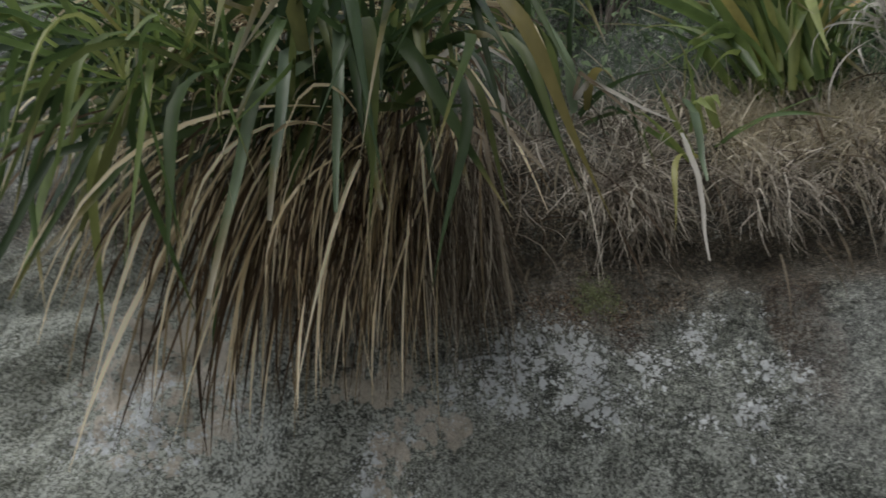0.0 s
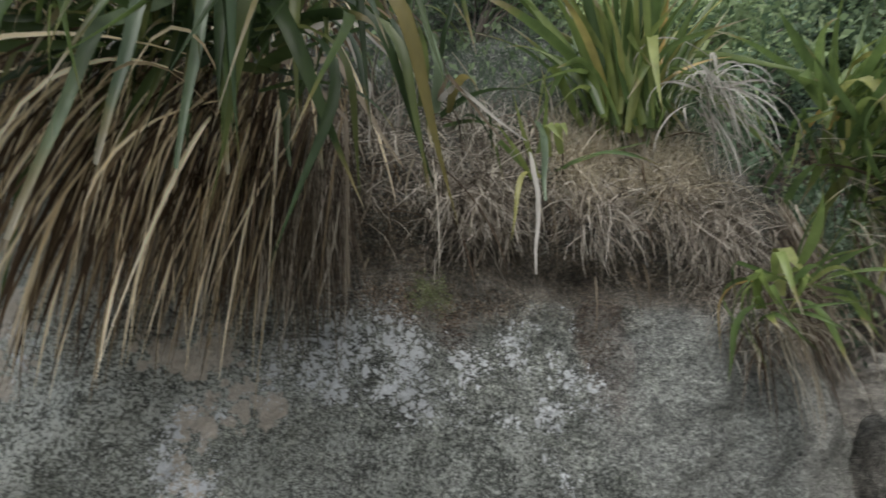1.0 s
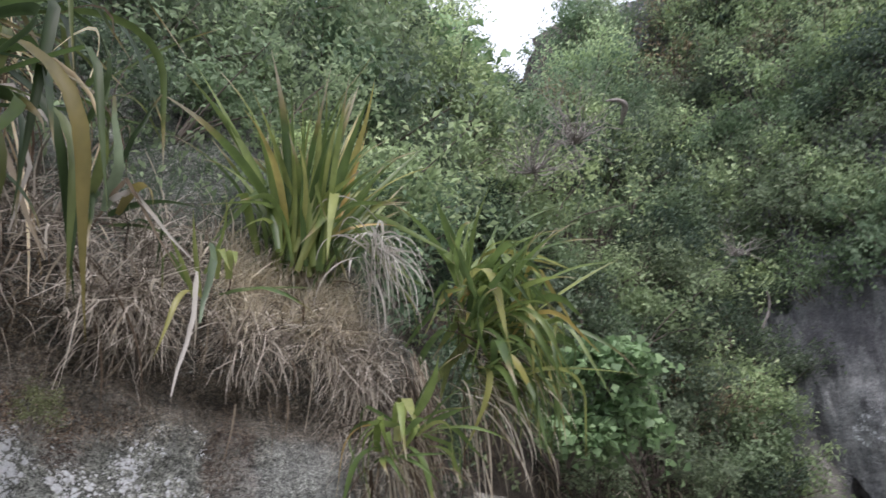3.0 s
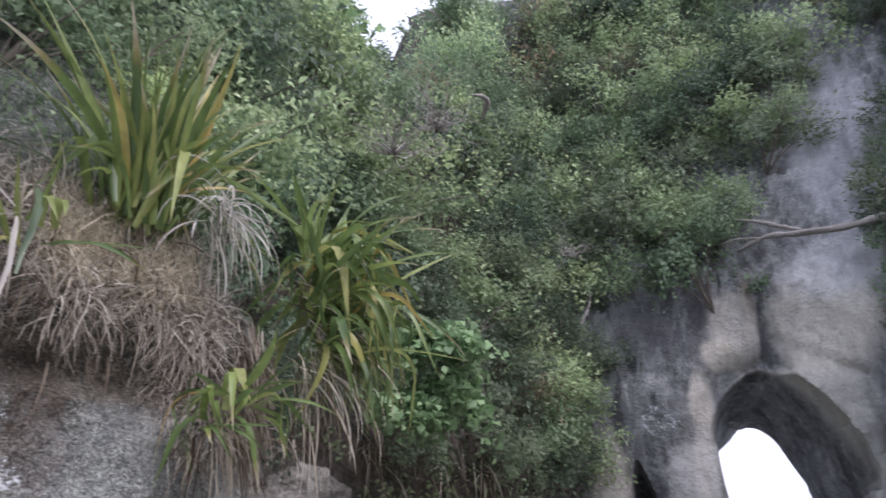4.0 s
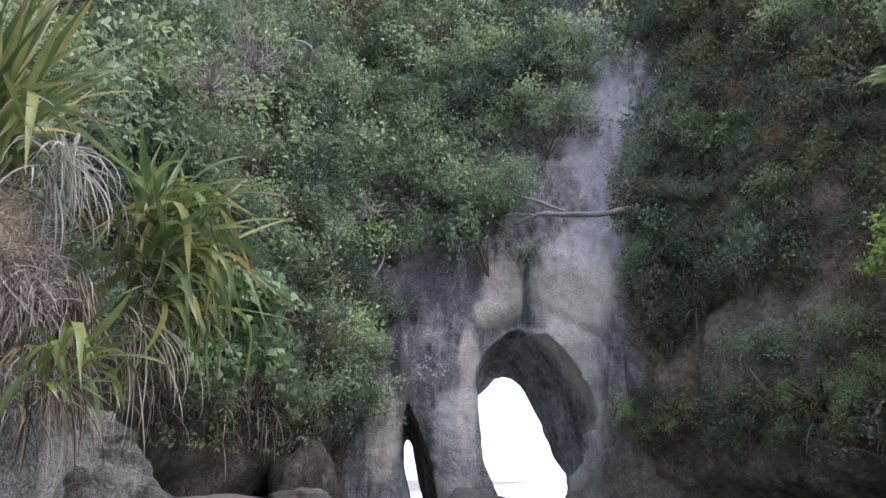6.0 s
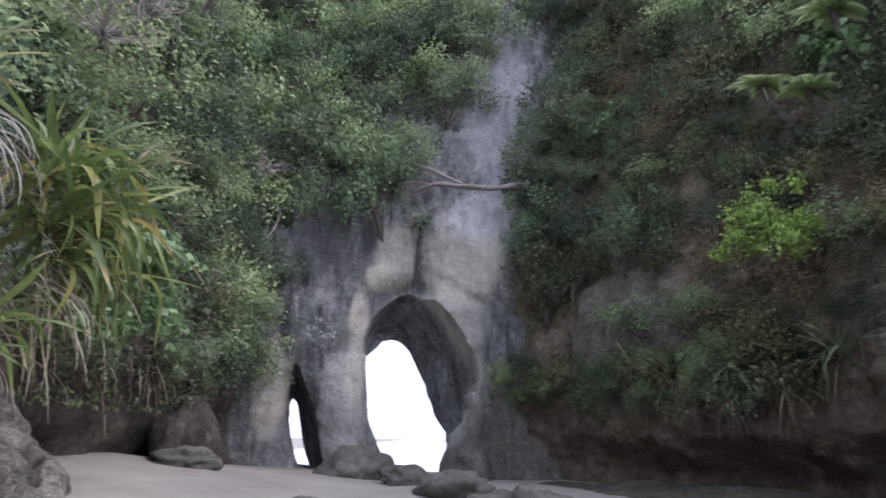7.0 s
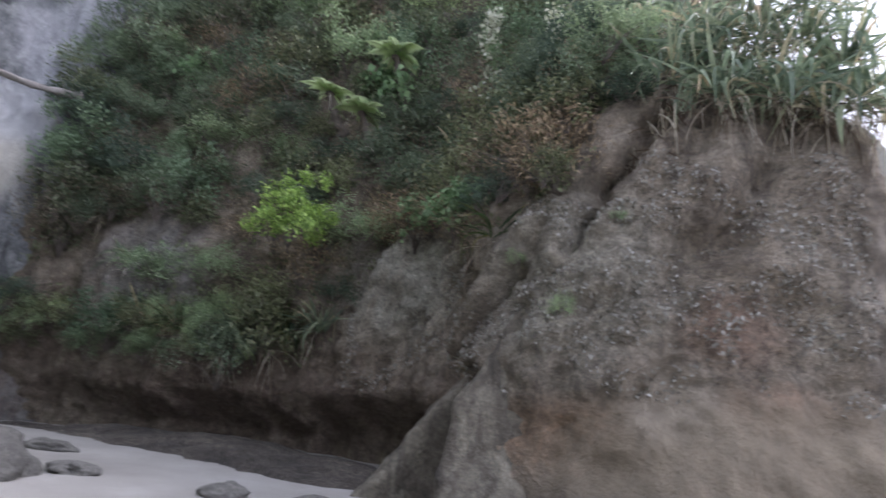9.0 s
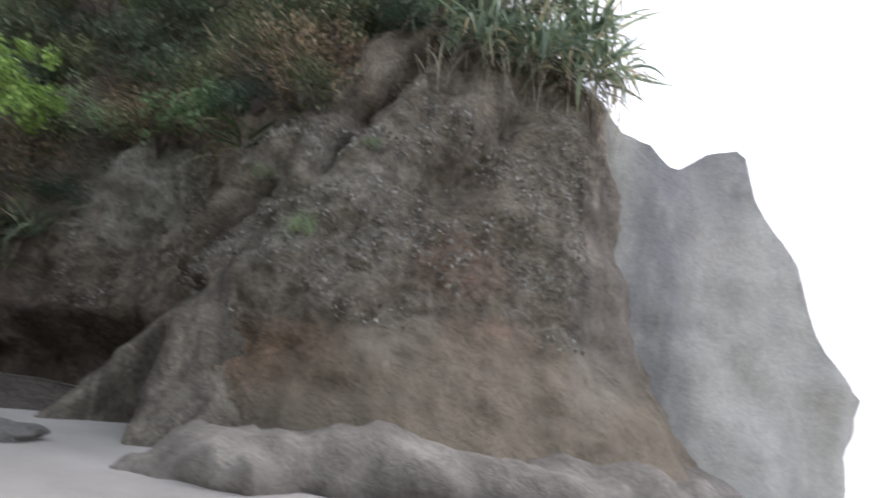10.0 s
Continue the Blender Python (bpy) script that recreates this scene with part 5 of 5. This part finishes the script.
bent_leaves((0.05, 3.0, 3.3), [([(-0.15, 0, 0.05), (0.13, -0.2, 0.02), (0.48, -0.2, -0.52)], 0.05, M_DEAD), ([(-0.2, 0, 0.1), (0.12, -0.18, 0.28), (0.3, -0.2, -0.1), (0.32, -0.2, -0.45)], 0.035, M_PALE_DEAD),
                               ([(0.1, 0, 0.3), (0.18, -0.2, 0.26), (0.5, -0.2, 0.0)], 0.03, M_PALE_DEAD), ([(-0.2, 0, 0.0), (0.05, -0.2, -0.1), (0.1, -0.22, -0.6)], 0.05, M_FLAX),
                               ([(0.0, 0, 0.0), (0.2, -0.2, -0.3), (0.26, -0.22, -1.15)], 0.03, M_DEAD)], "snapped flax leaves with bleached hanging ends")
bent_leaves((-0.42, 2.5, 3.02), [([(0.15, 0.2, 0.45), (0.03, -0.15, 0.3), (0.02, -0.2, -0.58)], 0.07, M_FLAX_PALE), ([(-0.08, 0.2, 0.55), (-0.2, -0.15, 0.2), (-0.24, -0.2, -0.6)], 0.075, M_FLAX_PALE),
                               ([(-0.15, 0.2, 0.4), (-0.33, -0.15, 0.0), (-0.46, -0.2, -0.9)], 0.07, M_FLAX_PALE), ([(0.3, 0.2, 0.1), (0.13, -0.15, -0.08), (0.2, -0.2, -0.58)], 0.06, M_FLAX),
                               ([(0.45, 0.2, 0.0), (0.37, -0.12, -0.15), (0.42, -0.16, -0.5)], 0.05, M_FLAX), ([(-0.4, 0.2, 0.1), (-0.8, -0.15, -0.2), (-1.12, -0.2, -0.7)], 0.05, M_FLAX),
                               ([(-0.6, 0.2, 0.2), (-1.2, -0.1, -0.2), (-1.5, -0.15, -1.15)], 0.055, M_FLAX), ([(-0.5, 0.2, 0.15), (-1.0, -0.1, -0.1), (-1.25, -0.15, -0.85)], 0.045, M_FLAX)], "broad flax leaves folded over and hanging down")
bent_leaves((0.7, 3.0, 3.3), [([(0.05, 0, -0.1), (0.02, -0.15, 0.12), (-0.12, -0.2, 0.45)], 0.075, M_FLAX_PALE), ([(0.05, 0, -0.05), (0.1, -0.18, 0.0), (0.48, -0.22, -0.3)], 0.04, M_PALE_DEAD),
                              ([(0.05, 0, -0.05), (0.06, -0.18, 0.05), (0.4, -0.22, -0.36)], 0.035, M_DEAD), ([(0.03, 0, 0.0), (0.04, -0.16, 0.3), (0.1, -0.2, 0.6)], 0.035, M_FLAX),
                              ([(0.0, 0, 0.0), (-0.05, -0.15, -0.1), (-0.02, -0.2, -0.4)], 0.04, M_FLAX)], "young flax with a folded leaf and dry tips")
bent_leaves((1.3, 3.0, 2.75), [([(0.0, 0.0, 0.3), (-0.02, -0.15, 0.0), (-0.06, -0.18, -0.45)], 0.04, M_PALE_DEAD), ([(0.05, 0, 0.5), (0.02, -0.15, 0.35), (0.0, -0.18, -0.05)], 0.07, M_FLAX_PALE)], "single flax leaf with a bleached dead end")

# ---------------------------------------------------------------- dry grass


def grass(name, wall, count, x0, x1, z0, z1, length, material, label, down=1.0, seed=0, out=0.05, mask=None, thick=1.0, hang=False):
    """Thin blades hung on a bank, bending down with their weight."""
    r = np.random.default_rng(seed)
    verts, faces = [], []
    while len(faces) < count * 4:
        x, z = x0 + (x1 - x0) * r.random(), z0 + (z1 - z0) * r.random()
        if mask and not mask(x, z, r):
            continue
        p = Vector(on(wall, x, 3.1, z, out * r.random()))
        d = Vector((1.3 * r.normal(), -0.1 - 0.6 * r.random(), r.normal() + 0.5 * (1 - down))).normalized()
        if hang:
            d = Vector((0.16 * r.normal(), -0.35 - 0.2 * r.random(), -1)).normalized()
        n, w, pull = length * (0.3 + 0.9 * r.random()), thick * (0.0022 + 0.004 * r.random() ** 1.5), r.random()
        side = Vector((r.normal(), 0.4 * r.normal(), 0.2 * r.normal())).normalized() * w
        k = len(verts)
        for i in range(5):
            verts += [p - side * (1 - 0.2 * i), p + side * (1 - 0.2 * i)]
            p = p + d * n / 4
            d = (d + Vector(((0.05 if hang else 0.25) * r.normal(), 0.1 * r.normal(), -0.42 * down * (0.3 + 1.4 * pull)))).normalized()
        faces += [(k + 2 * i, k + 2 * i + 1, k + 2 * i + 3, k + 2 * i + 2) for i in range(4)]
    return tagged(new(name, quick_mesh(name, verts, faces, material)), label, "grass", kind="stuff")




def drifts(x, z, r):
    if z < 2.72 + 0.22 * noise.noise(Vector((x * 2.2, 5, 0))) + 0.12 * noise.noise(Vector((x * 7, 5, 0))):
        return False
    return noise.noise(Vector((x * 2.3, 0, z * 2.3))) + 0.6 * noise.noise(Vector((x * 6, 3, z * 5))) > 0.5 * r.random() - 0.2


grass("dry_grass", NEAR, 2400, 0.3, 2.95, 2.65, 3.6, 0.42, M_GRASS, "matted dry grey-brown grass hanging from the bank", 0.6, 1, 0.1, drifts, 1.5)
grass("dry_grass", NEAR, 1100, 0.4, 2.9, 2.55, 2.95, 0.36, M_GRASS, "dead roots and grass hanging under the bank edge", 1.4, 2, 0.1, drifts, 1.4)
grass("dry_grass", NEAR, 3400, 1.6, 2.75, 2.95, 3.5, 0.3, M_STRAW, "straw-coloured dry grass tuft below the flax", 0.5, 3, 0.08, None, 1.25)
grass("dry_grass", NEAR, 1800, -2.4, 0.5, 2.6, 3.8, 0.45, M_THREAD, "brown dead grass behind the hanging flax", 0.9, 4)
grass("dry_grass", NEAR, 2200, -1.0, 0.3, 2.55, 3.3, 0.75, M_THREAD, "dry fibres hanging straight down below the flax", 0.4, 7, 0.3, None, 1.3, True)
grass("dry_grass", NEAR, 700, 2.6, 3.5, 2.0, 2.8, 0.4, M_GRASS, "thin dead grass strands on the rock corner", 1.2, 6)
grass("dry_grass", NEAR, 600, 3.1, 3.9, 2.3, 3.1, 0.55, M_THREAD, "dry brown skirt hanging below the corner flax", 0.4, 8, 0.2, None, 1.3, True)
grass("green_grass", NEAR, 2200, 0.2, 3.5, 3.3, 4.8, 0.38, LEAVES["dark"], "thin green grass on the bank", 0.35, 5)

# ---------------------------------------------------------------- dead wood


def dead_branch(name, pieces, label, category="branch", material=M_DRIFT):
    ob = new(name)
    base = Vector(pieces[0][0][0])
    ob.location = base
    for k, (pts, rad) in enumerate(pieces):
        v, f = tube([tuple(Vector(p) - base) for p in pts], rad, 0.25, 4.0, 8, 22)
        put_part("trunk" if k == 0 else "limb", mesh_of("limb", v, f, material, True), ob)
    return tagged(ob, label, category)


dead_branch("fallen_log", [([(20.6, 0.45, 10.5), (20.3, -0.4, 10.72), (20.05, -1.5, 10.55), (19.7, -2.6, 10.38), (19.4, -3.8, 10.45)], [0.05, 0.08, 0.10, 0.11, 0.12]),
                           ([(21.0, 0.5, 11.9), (20.55, -0.4, 11.35), (20.1, -1.4, 10.65)], [0.04, 0.06, 0.07]),
                           ([(20.3, -0.2, 10.72), (20.4, 0.4, 10.85), (20.5, 0.9, 10.8)], [0.04, 0.03, 0.02])], "grey forked log lying across the gully above the arch", "log")


def twiggy(name, place, size, seed, label, count=44, material=M_DRIFT):
    """A leafless shrub of crooked grey twigs, each limb a part."""
    r = np.random.default_rng(seed)
    ob = new(name)
    ob.location = place
    for _ in range(count):
        d = unit(np.array([0.8 * r.normal(), 0.5 * r.normal() - 0.3, 0.4 * r.normal() + 0.9]))
        p = [np.zeros(3)]
        for _ in range(4):
            d = unit(d + 0.6 * r.normal(size=3))
            p.append(p[-1] + d * size * (0.15 + 0.15 * r.random()))
        v, f = tube([tuple(q) for q in p], [0.008 * size, 0.005 * size, 0.002 * size], 0, 1, 5, 10)
        put_part("limb", mesh_of("limb", v, f, material, True), ob)
    return tagged(ob, label, "dead shrub")


twiggy("dead_shrub", (10.2, 5.9, 10.2), 1.9, 1, "leafless grey shrub among the green bush")
twiggy("dead_shrub", (8.2, 5.6, 8.3), 1.5, 2, "leafless grey shrub among the green bush")
twiggy("dead_shrub", (15.6, 4.6, 9.0), 1.3, 3, "thin bare shrub with grey twigs", 30)
twiggy("dead_shrub", on(RIGHT, 4.6, -8.0, 7.4, 0.3), 1.2, 4, "bare brown shrub on the shaded cliff", 30, M_BARK)
twiggy("dead_shrub", on(RIGHT, 8.6, -8.9, 5.8, 0.3), 1.2, 5, "bare brown shrub on the shaded cliff", 30, M_BARK)
twiggy("dead_shrub", on(RIGHT, 6.6, -8.3, 6.2, 0.3), 1.2, 6, "bare brown shrub on the shaded cliff", 30, M_BARK)
dead_branch("dead_branch", [([(11.2, 5.2, 11.0), (10.9, 4.9, 11.2), (10.5, 4.9, 11.1), (10.2, 5.0, 10.95)], [0.05, 0.06, 0.05, 0.02])], "pale crooked dead branch in the bush")
dead_branch("dead_stump", [([(16.9, 4.7, 7.4), (16.95, 4.5, 7.8), (16.9, 4.4, 8.1), (16.7, 4.35, 8.3)], [0.04, 0.035, 0.03, 0.02])], "short bleached dead stump in the bush", "stump")

# ---------------------------------------------------------------- tree ferns and vines


def frond_mesh(length, droop, seed):
    """A fern frond: a midrib with two rows of tapering leaflets."""
    r = np.random.default_rng(seed)
    n = 22
    verts, faces = [], []
    x = z = 0.0
    spine = []
    for i in range(n):
        u = i / (n - 1)
        a = radians(35 - droop * u)
        spine.append((x, z, a))
        x, z = x + math.cos(a) * length / n, z + math.sin(a) * length / n
    verts = [(x, 0, z) for x, z, _ in spine]
    for i, (x, z, a) in enumerate(spine):
        u = i / (n - 1)
        w = length * 0.34 * math.sin(math.pi * min(1, 0.12 + 0.9 * u)) ** 0.8 * (1 - 0.55 * u)
        t = length / n * 0.8
        for side in (-1, 1):
            k = len(verts)
            sag = -0.25 * w - 0.02 * r.random()
            verts += [(x + t * 0.9, side * w, z + sag), (x - t * 0.35, side * w * 0.5, z + 0.35 * sag)]
            faces.append((i, min(i + 1, n - 1) if i < n - 1 else i - 1, k, k + 1))
    return quick_mesh("frond", verts, faces, LEAVES["fern"])


def tree_fern(place, size, fronds, trunk, seed, label):
    r = np.random.default_rng(seed)
    ob = new("tree_fern")
    ob.location = place
    v, f = tube([(0, -0.7, -trunk), (0.03, -0.25, -trunk * 0.5), (0, 0, 0)], [0.16, 0.13, 0.11], 0.3, 6, 10, 16)
    put_part("trunk", mesh_of("trunk", v, f, M_BARK, True), ob, "shaggy brown trunk")
    for k in range(fronds):
        me = frond_mesh(size * (0.85 + 0.3 * r.random()), 60 + 45 * r.random(), seed * 50 + k)
        put_part("frond", me, ob, m=pose(0, 0, 0, 0, 6 * r.normal(), 360 * k / fronds + 12 * r.normal()))
    for k in range(9):
        put_part("dead_frond", DEAD_LEAVES[k % len(DEAD_LEAVES)], ob, "dry brown hanging frond", pose(0, 0, -0.05, 0, 0, 40 * k) @ Matrix.Diagonal((0.8, 3.0, 0.9, 1)))
    return tagged(ob, label, "tree fern", "tree ferns")


tree_fern((12.1, -10.5, 12.4), 1.15, 11, 1.5, 1, "pale green tree fern with a shaggy trunk")
tree_fern((12.2, -9.6, 10.1), 1.1, 10, 1.4, 2, "tree fern with pale drooping fronds")
tree_fern((12.8, -8.8, 10.6), 0.95, 10, 1.2, 3, "small tree fern with yellowing fronds")


def vine(top, drop, seed, label):
    """A hanging vine with pale flowers."""
    r = np.random.default_rng(seed)
    ob = new("flowering_vine")
    ob.location = top
    line = [(0, 0, 0), (0.1, 0.1, -0.3 * drop), (-0.05, 0.15, -0.65 * drop), (0.1, 0.15, -drop)]
    v, f = tube(line, [0.02, 0.015, 0.008], 0, 1, 6, 18)
    put_part("stem", mesh_of("stem", v, f, M_BARK, True), ob)
    path = spline(line, 60)
    for name, n, mat, size, wide in (("foliage", 260, LEAVES["light"], 0.12, 0.5), ("blossom", 200, LEAVES["pale"], 0.15, 0.85)):
        lump = path[(r.beta(1.2, 1.2, 14) * 59).astype(int)]
        c = lump[r.integers(0, 14, n)] + r.normal(size=(n, 3)) * (0.16, 0.12, 0.11)
        cards = leaf_cards(c, unit(r.normal(size=(n, 3)) - (0, 0, 0.5)), unit(r.normal(size=(n, 3)) + (0, 0.8, 0.5)), size * (0.7 + 0.6 * r.random(n)), size * wide)
        put_part(name, quick_mesh(name, *cards, mat), ob, "clusters of cream flowers" if name == "blossom" else "")
    return tagged(ob, label, "vine")


vine((8.3, -11.0, 12.6), 2.6, 1, "hanging vine with clusters of cream flowers")
vine(on(RIGHT, 6.8, -8.3, 11.4, 1.3), 1.2, 2, "short vine with a few cream flowers")


def curtain(place, width, count, length, seed, label, facing=90, wide=2.2, tilt=0):
    """Dead fronds and roots that hang in a bunch below the plants on the cliff."""
    r = np.random.default_rng(seed)
    ob = new("dead_frond_bunch")
    ob.location = place
    for _ in range(count):
        n = length * (0.5 + 0.7 * r.random())
        put_part("dead_leaf", DEAD_LEAVES[int(r.integers(0, len(DEAD_LEAVES)))], ob, m=pose(width * (r.random() - 0.5), 0.1 * r.normal(), 0.2 * r.normal(), 0, tilt * r.normal(), facing + 70 * r.normal()) @ Matrix.Diagonal((n, wide, n, 1)))
    return tagged(ob, label, "dead fronds", "hanging dead fronds")


for k, (x, y, z, w) in enumerate(((11.9, -8.3, 9.0, 0.9), (12.6, -7.8, 8.6, 0.6), (16.2, -5.4, 9.4, 0.8), (13.4, -7.2, 2.7, 0.8), (12.4, -7.9, 2.8, 0.5), (17.6, -4.4, 6.5, 0.7))):
    curtain(on(RIGHT, x, y, z, 0.35), w, 22, 1.1, k, "bunch of brown dead fronds hanging on the cliff")
for k, (x, y, z) in enumerate(((8.4, 7.0, 3.0), (10.4, 7.3, 3.1), (12.8, 7.2, 3.0), (14.8, 6.9, 3.2), (6.8, 6.6, 3.2))):
    curtain(on(BUSH, x, y, z, 0.45), 1.1, 22, 1.2, 20 + k, "brown dead stems hanging over the cave mouth", -90)

def crust(p):
    return 2.0 < p[2] < 6.2 and noise.noise(Vector((p[0] * 0.8, 4, p[2] * 0.8))) > 0.02 - 0.25 * (2.8 < p[2] < 5.3) and not right_free(p)


creeper("cliff_crust", RIGHT, 5500, 0.48, 0.86, 2.0, 6.2, M_CRUST, "grey crusty low plants clinging to the cliff", 0.075, crust, 0.015, 0.7)

shrub("olive", (0.72, 2.97, 2.14), 0.15)
for x, y, z, size_ in ((3.7, -8.2, 3.3, 0.32), (4.9, -8.0, 4.3, 0.28), (2.9, -8.5, 4.9, 0.25)):
    shrub("light", on(RIGHT, x, y, z, 0.05), size_)

for k, (x, z) in enumerate(((0.9, 3.1), (1.2, 2.85), (1.6, 3.0), (1.9, 2.8), (2.3, 2.9), (2.5, 3.2), (0.6, 2.9), (1.4, 3.3))):
    curtain(on(NEAR, x, 3.1, z, 0.04), 0.3, 16, 0.42, 40 + k, "tangle of broken dead leaves on the bank", -90, 1.0, 35)

for k, (x, y, z) in enumerate(((0.3, -10.9, 7.0), (0.9, -10.2, 7.2), (1.5, -9.7, 7.1), (2.2, -9.0, 6.9), (-0.1, -11.4, 6.8), (2.8, -8.7, 6.4))):
    curtain(on(RIGHT, x, y, z, 0.25), 0.7, 26, 1.3, 60 + k, "grey dead leaves hanging below the cliff-top flax", -120, 2.4, 14)
